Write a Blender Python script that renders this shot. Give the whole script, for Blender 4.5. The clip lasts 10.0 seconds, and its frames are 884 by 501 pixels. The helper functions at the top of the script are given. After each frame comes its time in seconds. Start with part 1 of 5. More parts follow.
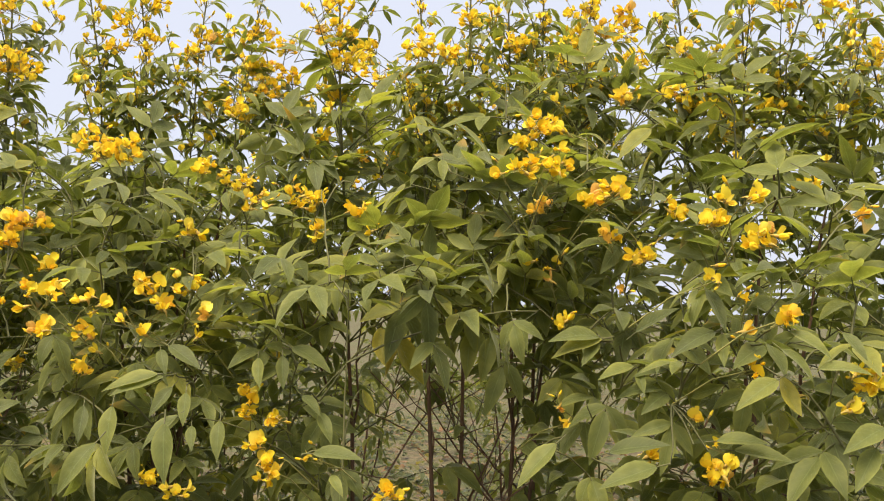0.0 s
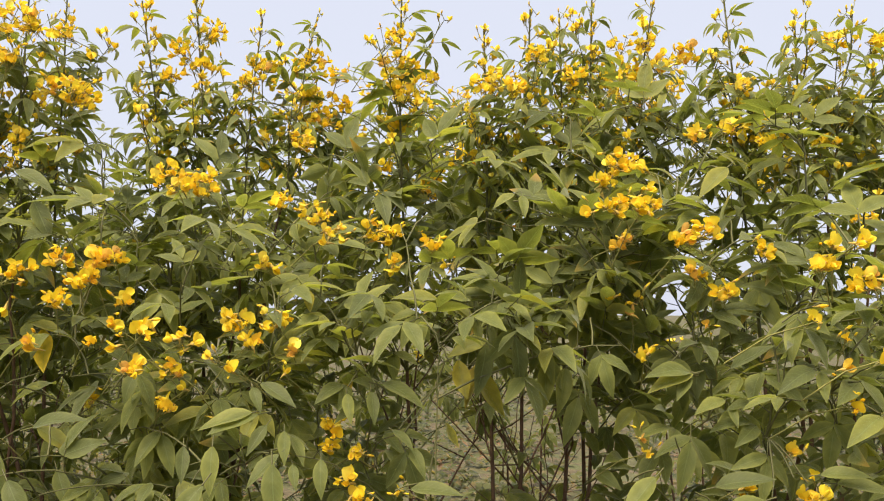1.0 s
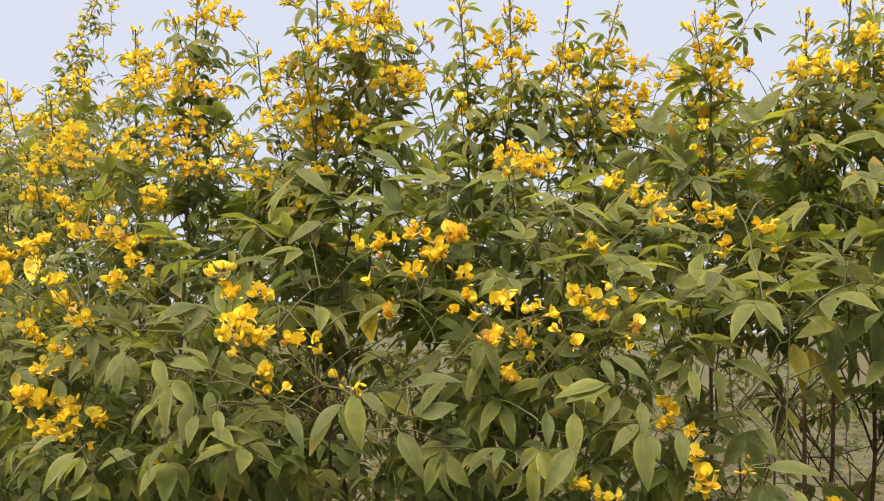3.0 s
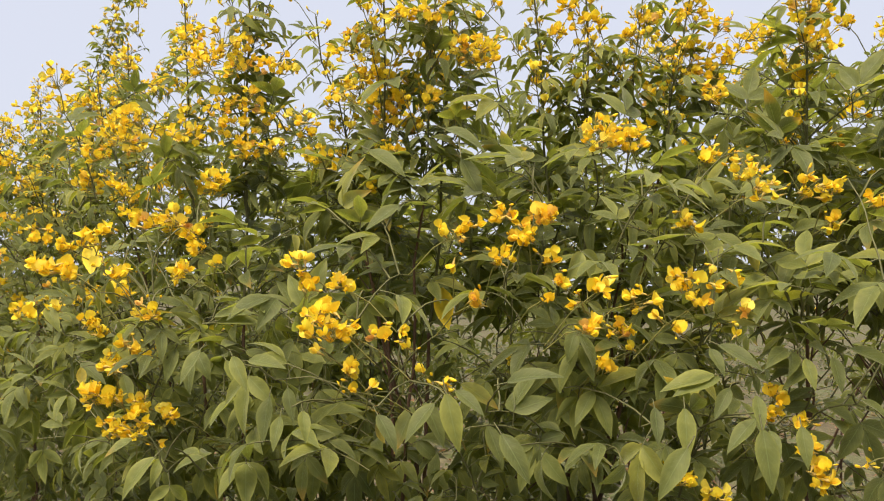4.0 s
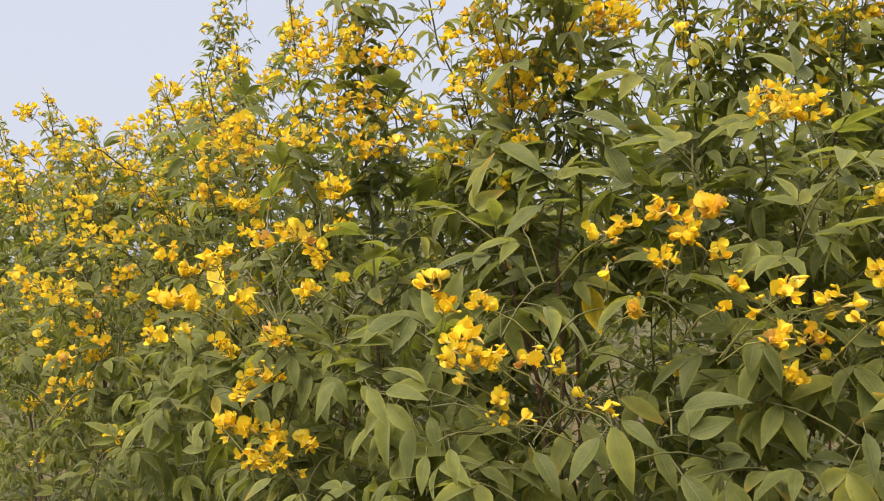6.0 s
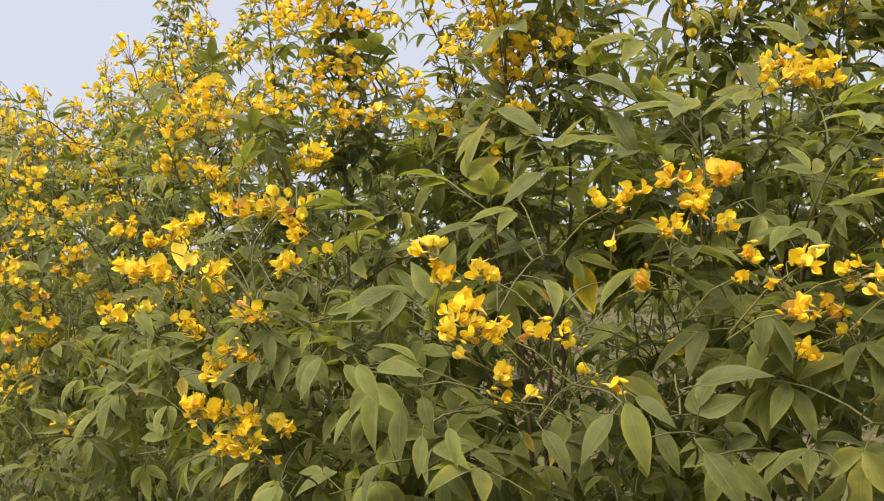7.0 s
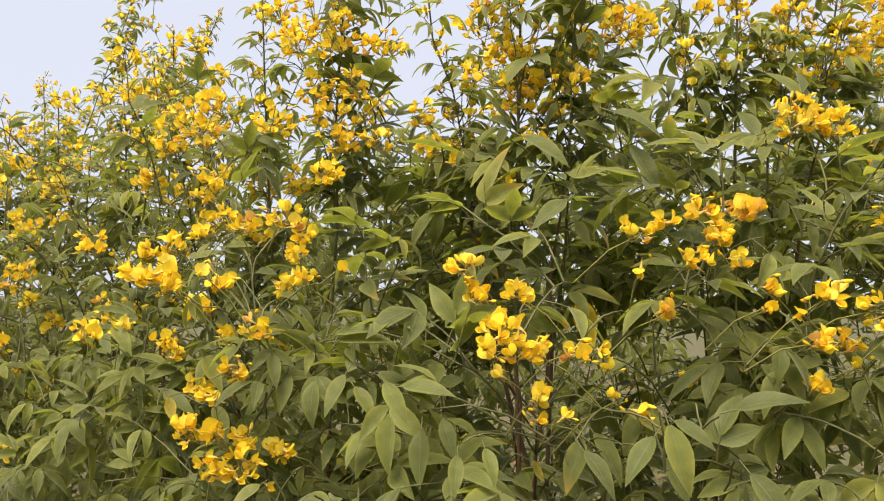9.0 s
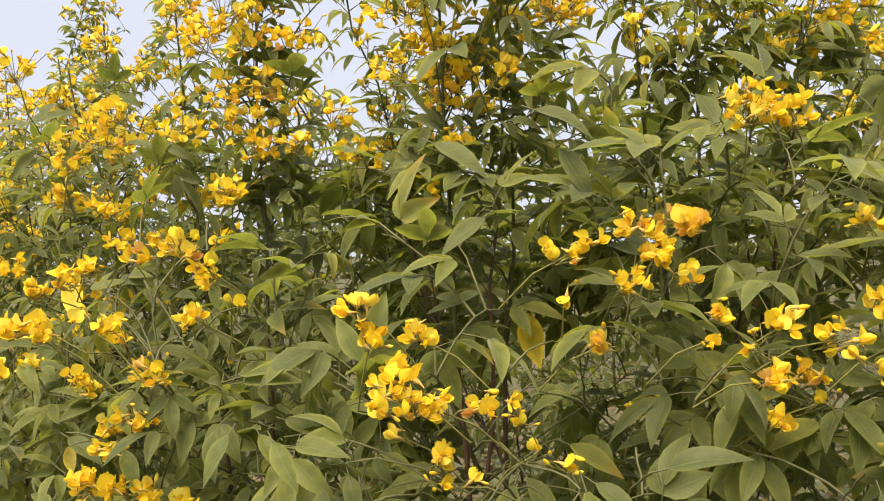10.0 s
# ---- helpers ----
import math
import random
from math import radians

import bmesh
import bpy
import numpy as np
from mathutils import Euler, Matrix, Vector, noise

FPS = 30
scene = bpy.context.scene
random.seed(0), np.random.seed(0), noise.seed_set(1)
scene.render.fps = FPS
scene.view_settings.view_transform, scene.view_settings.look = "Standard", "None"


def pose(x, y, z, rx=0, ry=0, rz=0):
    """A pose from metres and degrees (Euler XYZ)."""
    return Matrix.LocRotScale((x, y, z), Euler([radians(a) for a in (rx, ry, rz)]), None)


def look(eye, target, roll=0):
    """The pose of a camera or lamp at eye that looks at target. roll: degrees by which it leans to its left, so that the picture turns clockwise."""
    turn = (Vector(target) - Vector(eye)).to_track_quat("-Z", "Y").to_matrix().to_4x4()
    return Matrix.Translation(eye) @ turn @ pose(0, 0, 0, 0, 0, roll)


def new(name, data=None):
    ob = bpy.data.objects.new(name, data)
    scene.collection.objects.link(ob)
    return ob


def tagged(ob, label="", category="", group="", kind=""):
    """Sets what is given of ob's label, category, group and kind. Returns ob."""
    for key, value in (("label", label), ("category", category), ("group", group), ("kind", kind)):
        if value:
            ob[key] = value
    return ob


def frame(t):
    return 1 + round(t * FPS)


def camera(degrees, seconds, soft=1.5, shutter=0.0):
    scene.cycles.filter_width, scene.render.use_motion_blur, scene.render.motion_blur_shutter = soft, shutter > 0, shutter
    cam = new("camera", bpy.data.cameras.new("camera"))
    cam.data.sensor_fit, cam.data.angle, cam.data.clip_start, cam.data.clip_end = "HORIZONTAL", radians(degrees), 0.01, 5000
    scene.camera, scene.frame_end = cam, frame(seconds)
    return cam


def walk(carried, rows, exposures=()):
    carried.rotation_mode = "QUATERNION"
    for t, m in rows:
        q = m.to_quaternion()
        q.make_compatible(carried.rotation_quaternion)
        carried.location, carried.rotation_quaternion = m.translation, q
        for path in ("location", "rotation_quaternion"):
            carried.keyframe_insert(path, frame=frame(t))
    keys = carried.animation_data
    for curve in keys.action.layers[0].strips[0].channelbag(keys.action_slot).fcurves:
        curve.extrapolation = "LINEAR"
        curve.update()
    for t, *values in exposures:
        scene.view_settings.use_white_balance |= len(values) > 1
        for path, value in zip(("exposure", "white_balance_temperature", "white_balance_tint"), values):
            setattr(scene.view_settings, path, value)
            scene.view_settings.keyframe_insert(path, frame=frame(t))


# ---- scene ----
cam = camera(54.0, 10.0, soft=1.12)
WALK = [
    (0, (0.035, 0.014, 1.654), (0.032, 2.009, 1.794), 0.74),
    (0.5, (-0.090, 0.002, 1.681), (0.053, 1.992, 1.813), -0.27),
    (1, (-0.173, -0.006, 1.702), (-0.058, 1.986, 1.847), 0.35),
    (1.5, (-0.293, -0.044, 1.709), (-0.324, 1.950, 1.851), 1.35),
    (2, (-0.398, -0.067, 1.664), (-0.490, 1.924, 1.831), 1.92),
    (2.5, (-0.428, -0.066, 1.651), (-0.608, 1.920, 1.808), 2.63),
    (2.7, (-0.442, -0.058, 1.643), (-0.653, 1.923, 1.814), 2.63),
    (3.8, (-0.567, 0.003, 1.670), (-0.795, 1.989, 1.752), 1.48),
    (4, (-0.581, 0.028, 1.680), (-0.852, 2.008, 1.752), 1.04),
    (4.5, (-0.620, 0.070, 1.677), (-1.016, 2.030, 1.738), 0.45),
    (5, (-0.664, 0.088, 1.668), (-1.114, 2.035, 1.748), -0.16),
    (5.2, (-0.671, 0.107, 1.686), (-1.134, 2.052, 1.753), -0.91),
    (6.3, (-0.625, 0.181, 1.759), (-1.186, 2.101, 1.730), -3.13),
    (6.5, (-0.638, 0.194, 1.754), (-1.158, 2.125, 1.743), -2.94),
    (7, (-0.721, 0.219, 1.712), (-1.140, 2.175, 1.693), -2.17),
    (7.5, (-0.785, 0.220, 1.674), (-1.153, 2.185, 1.705), -1.84),
    (8, (-0.687, 0.319, 1.780), (-1.127, 2.270, 1.752), -2.69),
    (8.5, (-0.679, 0.292, 1.795), (-1.102, 2.246, 1.731), -0.04),
    (9, (-0.891, 0.204, 1.666), (-1.066, 2.193, 1.778), 0.52),
    (9.5, (-0.918, 0.294, 1.712), (-0.956, 2.293, 1.787), -0.74),
    (10, (-0.748, 0.357, 1.758), (-1.008, 2.340, 1.764), -2.11),
]
walk(cam, [(t, look(e, g, r)) for t, e, g, r in WALK], exposures=[(0.0, 0.80), (1.5, 0.71), (2.5, 0.69), (4.5, 0.66), (6.5, 0.61), (8.0, 0.71), (10.0, 0.77)])

# ---- sky and light: a hazy, overcast afternoon ----
world = bpy.data.worlds.new("hazy_sky")
scene.world = world
world.use_nodes = True
wn = world.node_tree.nodes
wl = world.node_tree.links
wn.clear()
sky = wn.new("ShaderNodeTexSky")
sky.sky_type = "NISHITA"
sky.sun_disc = False
sky.sun_elevation = radians(60)
sky.sun_rotation = radians(200)
sky.dust_density = 4.0
dim = wn.new("ShaderNodeMix")
dim.data_type, dim.blend_type = "RGBA", "MULTIPLY"
dim.inputs[0].default_value = 1.0
dim.inputs[7].default_value = (0.1, 0.1, 0.1, 1)
wl.new(sky.outputs[0], dim.inputs[6])
haze = wn.new("ShaderNodeMix")
haze.data_type = "RGBA"
haze.inputs[0].default_value = 0.86
haze.inputs[7].default_value = (0.66, 0.685, 0.79, 1)
wl.new(dim.outputs[2], haze.inputs[6])
back = wn.new("ShaderNodeBackground")
back.inputs[1].default_value = 0.765
wl.new(haze.outputs[2], back.inputs[0])
wout = wn.new("ShaderNodeOutputWorld")
wl.new(back.outputs[0], wout.inputs[0])

sun_data = bpy.data.lights.new("sun", "SUN")
sun_data.energy = 5.0
sun_data.angle = radians(40)
sun_data.color = (1.0, 0.87, 0.62)
sun = new("sun", sun_data)
sun.matrix_world = look((-1.5, -2.0, 7.6), (0, 1.5, 1.0))


# ---- materials ----
def mat(name):
    m = bpy.data.materials.new(name)
    m.use_nodes = True
    m.node_tree.nodes.clear()
    return m, m.node_tree.nodes, m.node_tree.links


def ramp(nodes, stops):
    r = nodes.new("ShaderNodeValToRGB")
    e = r.color_ramp.elements
    while len(e) < len(stops):
        e.new(0.5)
    for k, (p, c) in enumerate(stops):
        e[k].position, e[k].color = p, (*c, 1)
    return r


def mixrgb(nodes, links, fac, a, b, mode="MIX"):
    n = nodes.new("ShaderNodeMix")
    n.data_type, n.blend_type = "RGBA", mode
    for sock, v in ((n.inputs[0], fac), (n.inputs[6], a), (n.inputs[7], b)):
        if isinstance(v, (int, float)):
            sock.default_value = v
        elif isinstance(v, tuple):
            sock.default_value = (*v, 1)
        else:
            links.new(v, sock)
    return n.outputs[2]


def math_node(nodes, links, op, a, b=None, clamp=False):
    n = nodes.new("ShaderNodeMath")
    n.operation, n.use_clamp = op, clamp
    for sock, v in zip(n.inputs, (a, b)):
        if v is None:
            continue
        if isinstance(v, (int, float)):
            sock.default_value = v
        else:
            links.new(v, sock)
    return n.outputs[0]


def noise_node(nodes, links, scale, detail=3.0, vec=None):
    n = nodes.new("ShaderNodeTexNoise")
    n.inputs["Scale"].default_value = scale
    n.inputs["Detail"].default_value = detail
    if vec is not None:
        links.new(vec, n.inputs["Vector"])
    return n


def leaf_material(name, stops, through_color, island=False, vein=0.35):
    """A leaf blade: u runs across it, v along it; pale midrib and side veins, mottled, lit a little from behind."""
    m, n, l = mat(name)
    uv = n.new("ShaderNodeUVMap")
    uv.uv_map = "leaf"
    sep = n.new("ShaderNodeSeparateXYZ")
    l.new(uv.outputs[0], sep.inputs[0])
    if island:
        rnd = n.new("ShaderNodeNewGeometry").outputs["Random Per Island"]
    else:
        rnd = n.new("ShaderNodeObjectInfo").outputs["Random"]
    tone = ramp(n, stops)
    l.new(rnd, tone.inputs[0])
    place = n.new("ShaderNodeTexCoord").outputs["Object"]
    mott = noise_node(n, l, 70.0, 4.0, place)
    spot = noise_node(n, l, 18.0, 2.0, place)
    col = mixrgb(n, l, 0.8, tone.outputs[0], mixrgb(n, l, mott.outputs[0], (0.50, 0.55, 0.45), (1.5, 1.45, 1.4)), "MULTIPLY")
    sp = ramp(n, [(0.64, (0, 0, 0)), (0.74, (1, 1, 1))])
    l.new(spot.outputs[0], sp.inputs[0])
    col = mixrgb(n, l, math_node(n, l, "MULTIPLY", sp.outputs[0], 0.35), col, (0.16, 0.15, 0.03))
    off = math_node(n, l, "ABSOLUTE", math_node(n, l, "SUBTRACT", sep.outputs[0], 0.5))
    # a darker band beside the midrib, paler margins
    band = ramp(n, [(0.05, (0.80, 0.83, 0.78)), (0.36, (1.0, 1.0, 1.0)), (0.48, (1.3, 1.25, 1.2))])
    l.new(math_node(n, l, "ADD", off, math_node(n, l, "MULTIPLY", math_node(n, l, "SUBTRACT", spot.outputs[0], 0.5), 0.25)), band.inputs[0])
    col = mixrgb(n, l, 1.0, col, band.outputs[0], "MULTIPLY")
    rib = math_node(n, l, "LESS_THAN", off, 0.022)
    way = math_node(n, l, "ADD", sep.outputs[1], math_node(n, l, "MULTIPLY", off, -0.55))
    saw = math_node(n, l, "FRACT", math_node(n, l, "MULTIPLY", way, 9.0))
    side = math_node(n, l, "LESS_THAN", saw, 0.10)
    lines = math_node(n, l, "MAXIMUM", rib, math_node(n, l, "MULTIPLY", side, 0.4))
    col = mixrgb(n, l, math_node(n, l, "MULTIPLY", lines, vein), col, (0.22, 0.27, 0.10))
    # one leaf in twenty is yellowed and browned towards its tip
    turned = math_node(n, l, "LESS_THAN", math_node(n, l, "FRACT", math_node(n, l, "MULTIPLY", rnd, 57.3)), 0.05)
    edge = ramp(n, [(0.62, (0, 0, 0)), (0.95, (1, 1, 1))])
    l.new(math_node(n, l, "ADD", sep.outputs[1], math_node(n, l, "MULTIPLY", math_node(n, l, "SUBTRACT", spot.outputs[0], 0.5), 0.9)), edge.inputs[0])
    dry = mixrgb(n, l, mott.outputs[0], (0.40, 0.32, 0.04), (0.34, 0.17, 0.05))
    col = mixrgb(n, l, math_node(n, l, "MULTIPLY", turned, math_node(n, l, "MULTIPLY", edge.outputs[0], 0.85)), col, dry)
    bs = n.new("ShaderNodeBsdfPrincipled")
    l.new(col, bs.inputs["Base Color"])
    bs.inputs["Roughness"].default_value = 0.58
    bs.inputs["Specular IOR Level"].default_value = 0.38
    bs.inputs["Sheen Weight"].default_value = 0.45
    bs.inputs["Sheen Roughness"].default_value = 0.45
    bs.inputs["Sheen Tint"].default_value = (0.9, 0.93, 0.84, 1)
    bump = n.new("ShaderNodeBump")
    bump.inputs["Strength"].default_value = 0.55
    bump.inputs["Distance"].default_value = 0.003
    l.new(math_node(n, l, "ADD", mott.outputs[0], math_node(n, l, "MULTIPLY", lines, -0.5)), bump.inputs["Height"])
    l.new(bump.outputs[0], bs.inputs["Normal"])
    tr = n.new("ShaderNodeBsdfTranslucent")
    l.new(mixrgb(n, l, 1.0, col, through_color, "MULTIPLY"), tr.inputs[0])
    mx = n.new("ShaderNodeMixShader")
    mx.inputs[0].default_value = 0.45
    l.new(bs.outputs[0], mx.inputs[1])
    l.new(tr.outputs[0], mx.inputs[2])
    out = n.new("ShaderNodeOutputMaterial")
    l.new(mx.outputs[0], out.inputs[0])
    return m


GREENS = [(0.0, (0.096, 0.112, 0.034)), (0.3, (0.132, 0.150, 0.042)), (0.6, (0.165, 0.182, 0.049)), (0.88, (0.190, 0.205, 0.052)), (1.0, (0.240, 0.235, 0.046))]
leaf_mat = leaf_material("leaf_green", GREENS, (1.9, 1.9, 0.98))
leaf_mass_mat = leaf_material("leaf_green_mass", GREENS, (1.9, 1.9, 0.98), island=True)
leaf_yellow_mat = leaf_material("leaf_yellowing", [(0.0, (0.26, 0.25, 0.03)), (0.5, (0.34, 0.27, 0.035)), (1.0, (0.20, 0.23, 0.035))], (1.4, 1.3, 0.5), vein=0.2)
leaf_gold_mat = leaf_material("leaf_golden", [(0.0, (0.82, 0.60, 0.04)), (1.0, (0.86, 0.64, 0.05))], (1.1, 1.05, 0.7), vein=0.15)
weed_mat = leaf_material("weed_green", [(0.0, (0.035, 0.045, 0.013)), (0.35, (0.07, 0.08, 0.022)), (0.7, (0.11, 0.11, 0.036)), (0.9, (0.17, 0.12, 0.06)), (1.0, (0.24, 0.18, 0.11))], (1.8, 1.9, 0.8), island=True, vein=0.1)
leaf_dry_mat = leaf_material("leaf_dry", [(0.0, (0.23, 0.105, 0.055)), (0.5, (0.27, 0.155, 0.09)), (1.0, (0.13, 0.07, 0.045))], (1.0, 0.9, 0.7), island=True)


def petal_material(name, stops, streak, amount, island=False):
    m, n, l = mat(name)
    if island:
        rnd = n.new("ShaderNodeNewGeometry").outputs["Random Per Island"]
    else:
        rnd = n.new("ShaderNodeObjectInfo").outputs["Random"]
    tone = ramp(n, stops)
    l.new(rnd, tone.inputs[0])
    place = n.new("ShaderNodeTexCoord").outputs["Object"]
    no = noise_node(n, l, 160.0, 3.0, place)
    sm = ramp(n, [(0.5, (0, 0, 0)), (0.72, (1, 1, 1))])
    l.new(no.outputs[0], sm.inputs[0])
    col = mixrgb(n, l, math_node(n, l, "MULTIPLY", sm.outputs[0], amount), tone.outputs[0], streak)
    bs = n.new("ShaderNodeBsdfPrincipled")
    l.new(col, bs.inputs["Base Color"])
    bs.inputs["Roughness"].default_value = 0.5
    bs.inputs["Specular IOR Level"].default_value = 0.25
    bump = n.new("ShaderNodeBump")
    bump.inputs["Strength"].default_value = 0.25
    bump.inputs["Distance"].default_value = 0.001
    l.new(no.outputs[0], bump.inputs["Height"])
    l.new(bump.outputs[0], bs.inputs["Normal"])
    tr = n.new("ShaderNodeBsdfTranslucent")
    l.new(col, tr.inputs[0])
    mx = n.new("ShaderNodeMixShader")
    mx.inputs[0].default_value = 0.45
    l.new(bs.outputs[0], mx.inputs[1])
    l.new(tr.outputs[0], mx.inputs[2])
    out = n.new("ShaderNodeOutputMaterial")
    l.new(mx.outputs[0], out.inputs[0])
    return m


YELLOWS = [(0.0, (0.94, 0.72, 0.035)), (0.35, (0.95, 0.79, 0.07)), (0.7, (0.94, 0.65, 0.030)), (1.0, (0.96, 0.85, 0.15))]
petal_mat = petal_material("petal_yellow", YELLOWS, (0.70, 0.26, 0.02), 0.25)
petal_mass_mat = petal_material("petal_yellow_mass", YELLOWS, (0.70, 0.26, 0.02), 0.25, island=True)
aged_mat = petal_material("petal_aged", [(0.0, (0.93, 0.64, 0.05)), (0.5, (0.90, 0.56, 0.07)), (1.0, (0.80, 0.50, 0.16))], (0.58, 0.28, 0.07), 0.4)


def bark_material(name, a, b, rough, scale):
    m, n, l = mat(name)
    place = n.new("ShaderNodeTexCoord").outputs["Object"]
    mp = n.new("ShaderNodeMapping")
    mp.inputs["Scale"].default_value = (1, 1, 0.15)
    l.new(place, mp.inputs[0])
    no = noise_node(n, l, scale, 5.0, mp.outputs[0])
    big = noise_node(n, l, 6.0, 2.0, place)
    col = mixrgb(n, l, no.outputs[0], a, b)
    col = mixrgb(n, l, 0.6, col, mixrgb(n, l, big.outputs[0], (0.5, 0.5, 0.5), (1.5, 1.4, 1.3)), "MULTIPLY")
    bs = n.new("ShaderNodeBsdfPrincipled")
    l.new(col, bs.inputs["Base Color"])
    bs.inputs["Roughness"].default_value = rough
    bump = n.new("ShaderNodeBump")
    bump.inputs["Strength"].default_value = 0.5
    bump.inputs["Distance"].default_value = 0.002
    l.new(no.outputs[0], bump.inputs["Height"])
    l.new(bump.outputs[0], bs.inputs["Normal"])
    out = n.new("ShaderNodeOutputMaterial")
    l.new(bs.outputs[0], out.inputs[0])
    return m


bark_mat = bark_material("bark_brown", (0.065, 0.036, 0.026), (0.15, 0.085, 0.055), 0.75, 150.0)
twig_mat = bark_material("twig_green", (0.062, 0.072, 0.028), (0.13, 0.125, 0.045), 0.65, 120.0)
stalk_mat = bark_material("stalk_pale_green", (0.20, 0.205, 0.06), (0.33, 0.31, 0.095), 0.6, 120.0)
calyx_mat = bark_material("calyx", (0.38, 0.33, 0.07), (0.55, 0.34, 0.09), 0.7, 200.0)


def ground_material():
    m, n, l = mat("field_soil")
    place = n.new("ShaderNodeTexCoord").outputs["Object"]
    fine = noise_node(n, l, 24.0, 8.0, place)
    mid = noise_node(n, l, 3.2, 5.0, place)
    big = noise_node(n, l, 0.55, 3.0, place)
    soil = ramp(n, [(0.30, (0.04, 0.030, 0.016)), (0.55, (0.092, 0.070, 0.036)), (0.78, (0.18, 0.135, 0.078))])
    l.new(fine.outputs[0], soil.inputs[0])
    green = ramp(n, [(0.40, (0, 0, 0)), (0.52, (1, 1, 1))])
    l.new(mid.outputs[0], green.inputs[0])
    wide = ramp(n, [(0.38, (0.25, 0.25, 0.25)), (0.62, (0.9, 0.9, 0.9))])
    l.new(big.outputs[0], wide.inputs[0])
    weed = mixrgb(n, l, fine.outputs[0], (0.035, 0.046, 0.013), (0.11, 0.12, 0.04))
    col = mixrgb(n, l, math_node(n, l, "MULTIPLY", green.outputs[0], wide.outputs[0]), soil.outputs[0], weed)
    bs = n.new("ShaderNodeBsdfPrincipled")
    l.new(col, bs.inputs["Base Color"])
    bs.inputs["Roughness"].default_value = 0.95
    bump = n.new("ShaderNodeBump")
    bump.inputs["Strength"].default_value = 0.8
    bump.inputs["Distance"].default_value = 0.03
    l.new(fine.outputs[0], bump.inputs["Height"])
    l.new(bump.outputs[0], bs.inputs["Normal"])
    out = n.new("ShaderNodeOutputMaterial")
    l.new(bs.outputs[0], out.inputs[0])
    return m


soil_mat = ground_material()


# ---- mesh helpers ----
class Soup:
    """Vertices, faces, leaf uvs and material slots gathered into one mesh."""

    def __init__(self):
        self.v, self.f, self.uv, self.mi = [], [], [], []

    def grid(self, pts, uvs, rows, cols, slot=0):
        base = len(self.v)
        self.v += [tuple(p) for p in pts]
        for a in range(rows - 1):
            for b in range(cols - 1):
                q = (a * cols + b, a * cols + b + 1, (a + 1) * cols + b + 1, (a + 1) * cols + b)
                self.f.append(tuple(base + k for k in q))
                self.uv += [uvs[k] for k in q]
                self.mi.append(slot)

    def tube(self, pts, radii, sides=5, slot=0):
        pts = [Vector(p) for p in pts]
        base = len(self.v)
        for k, p in enumerate(pts):
            d = (pts[min(k + 1, len(pts) - 1)] - pts[max(k - 1, 0)]).normalized()
            a = d.orthogonal().normalized()
            if abs(d.z) < 0.95:
                a = d.cross(Vector((0, 0, 1))).normalized()
            b = d.cross(a)
            for s in range(sides):
                w = 2 * math.pi * s / sides
                self.v.append(tuple(p + radii[k] * (math.cos(w) * a + math.sin(w) * b)))
        for k in range(len(pts) - 1):
            for s in range(sides):
                t = (s + 1) % sides
                q = (k * sides + s, k * sides + t, (k + 1) * sides + t, (k + 1) * sides + s)
                self.f.append(tuple(base + i for i in q))
                self.uv += [(0.1, 0.5)] * 4
                self.mi.append(slot)

    def add(self, other, m, slot_shift=0):
        base = len(self.v)
        self.v += [tuple(m @ Vector(p)) for p in other.v]
        self.f += [tuple(base + k for k in f) for f in other.f]
        self.uv += other.uv
        self.mi += [k + slot_shift for k in other.mi]

    def mesh(self, name, mats):
        me = bpy.data.meshes.new(name)
        me.from_pydata(self.v, [], self.f)
        lay = me.uv_layers.new(name="leaf")
        lay.data.foreach_set("uv", np.array(self.uv, float).ravel())
        for m in mats:
            me.materials.append(m)
        me.polygons.foreach_set("material_index", self.mi)
        me.polygons.foreach_set("use_smooth", [True] * len(self.f))
        me.update()
        return me


def frame_of(p, ahead, up):
    """A pose at p whose x looks ahead and whose z leans towards up."""
    x = Vector(ahead).normalized()
    y = Vector(up).cross(x)
    if y.length < 1e-4:
        y = x.orthogonal()
    y.normalize()
    z = x.cross(y)
    m = Matrix((x, y, z)).transposed().to_4x4()
    m.translation = p
    return m


def blade(soup, start, ahead, up, length, width, droop, fold, twist, rng, slot=0, rows=8, cols=5):
    """One leaflet: broadest below its middle and pointed, folded along its midrib and bowed downwards."""
    m = frame_of(Vector(start), ahead, up)
    pts, uvs = [], []
    wave = rng.uniform(0, 6.28)
    for a in range(rows):
        t = a / (rows - 1)
        w = width * 0.54 * (math.sin(math.pi * min(1.0, t * 0.975 + 0.02) ** 0.82) ** 0.9) * (1 - 0.30 * t * t)
        ang = droop * t
        x = length * (math.sin(ang) / droop if abs(droop) > 0.01 else t)
        z = -length * ((1 - math.cos(ang)) / droop if abs(droop) > 0.01 else 0)
        tw = twist * t
        for b in range(cols):
            s = b / (cols - 1) * 2 - 1
            y = s * w
            h = abs(s) * w * fold + 0.05 * w * math.sin(wave + 9 * t + 2 * s)
            pts.append(m @ Vector((x, y * math.cos(tw) - h * math.sin(tw), z + h * math.cos(tw) + y * math.sin(tw))))
            uvs.append((0.5 + 0.5 * s, t))
    soup.grid(pts, uvs, rows, cols, slot)


FINE, CHEAP = (7, 5), (5, 3)


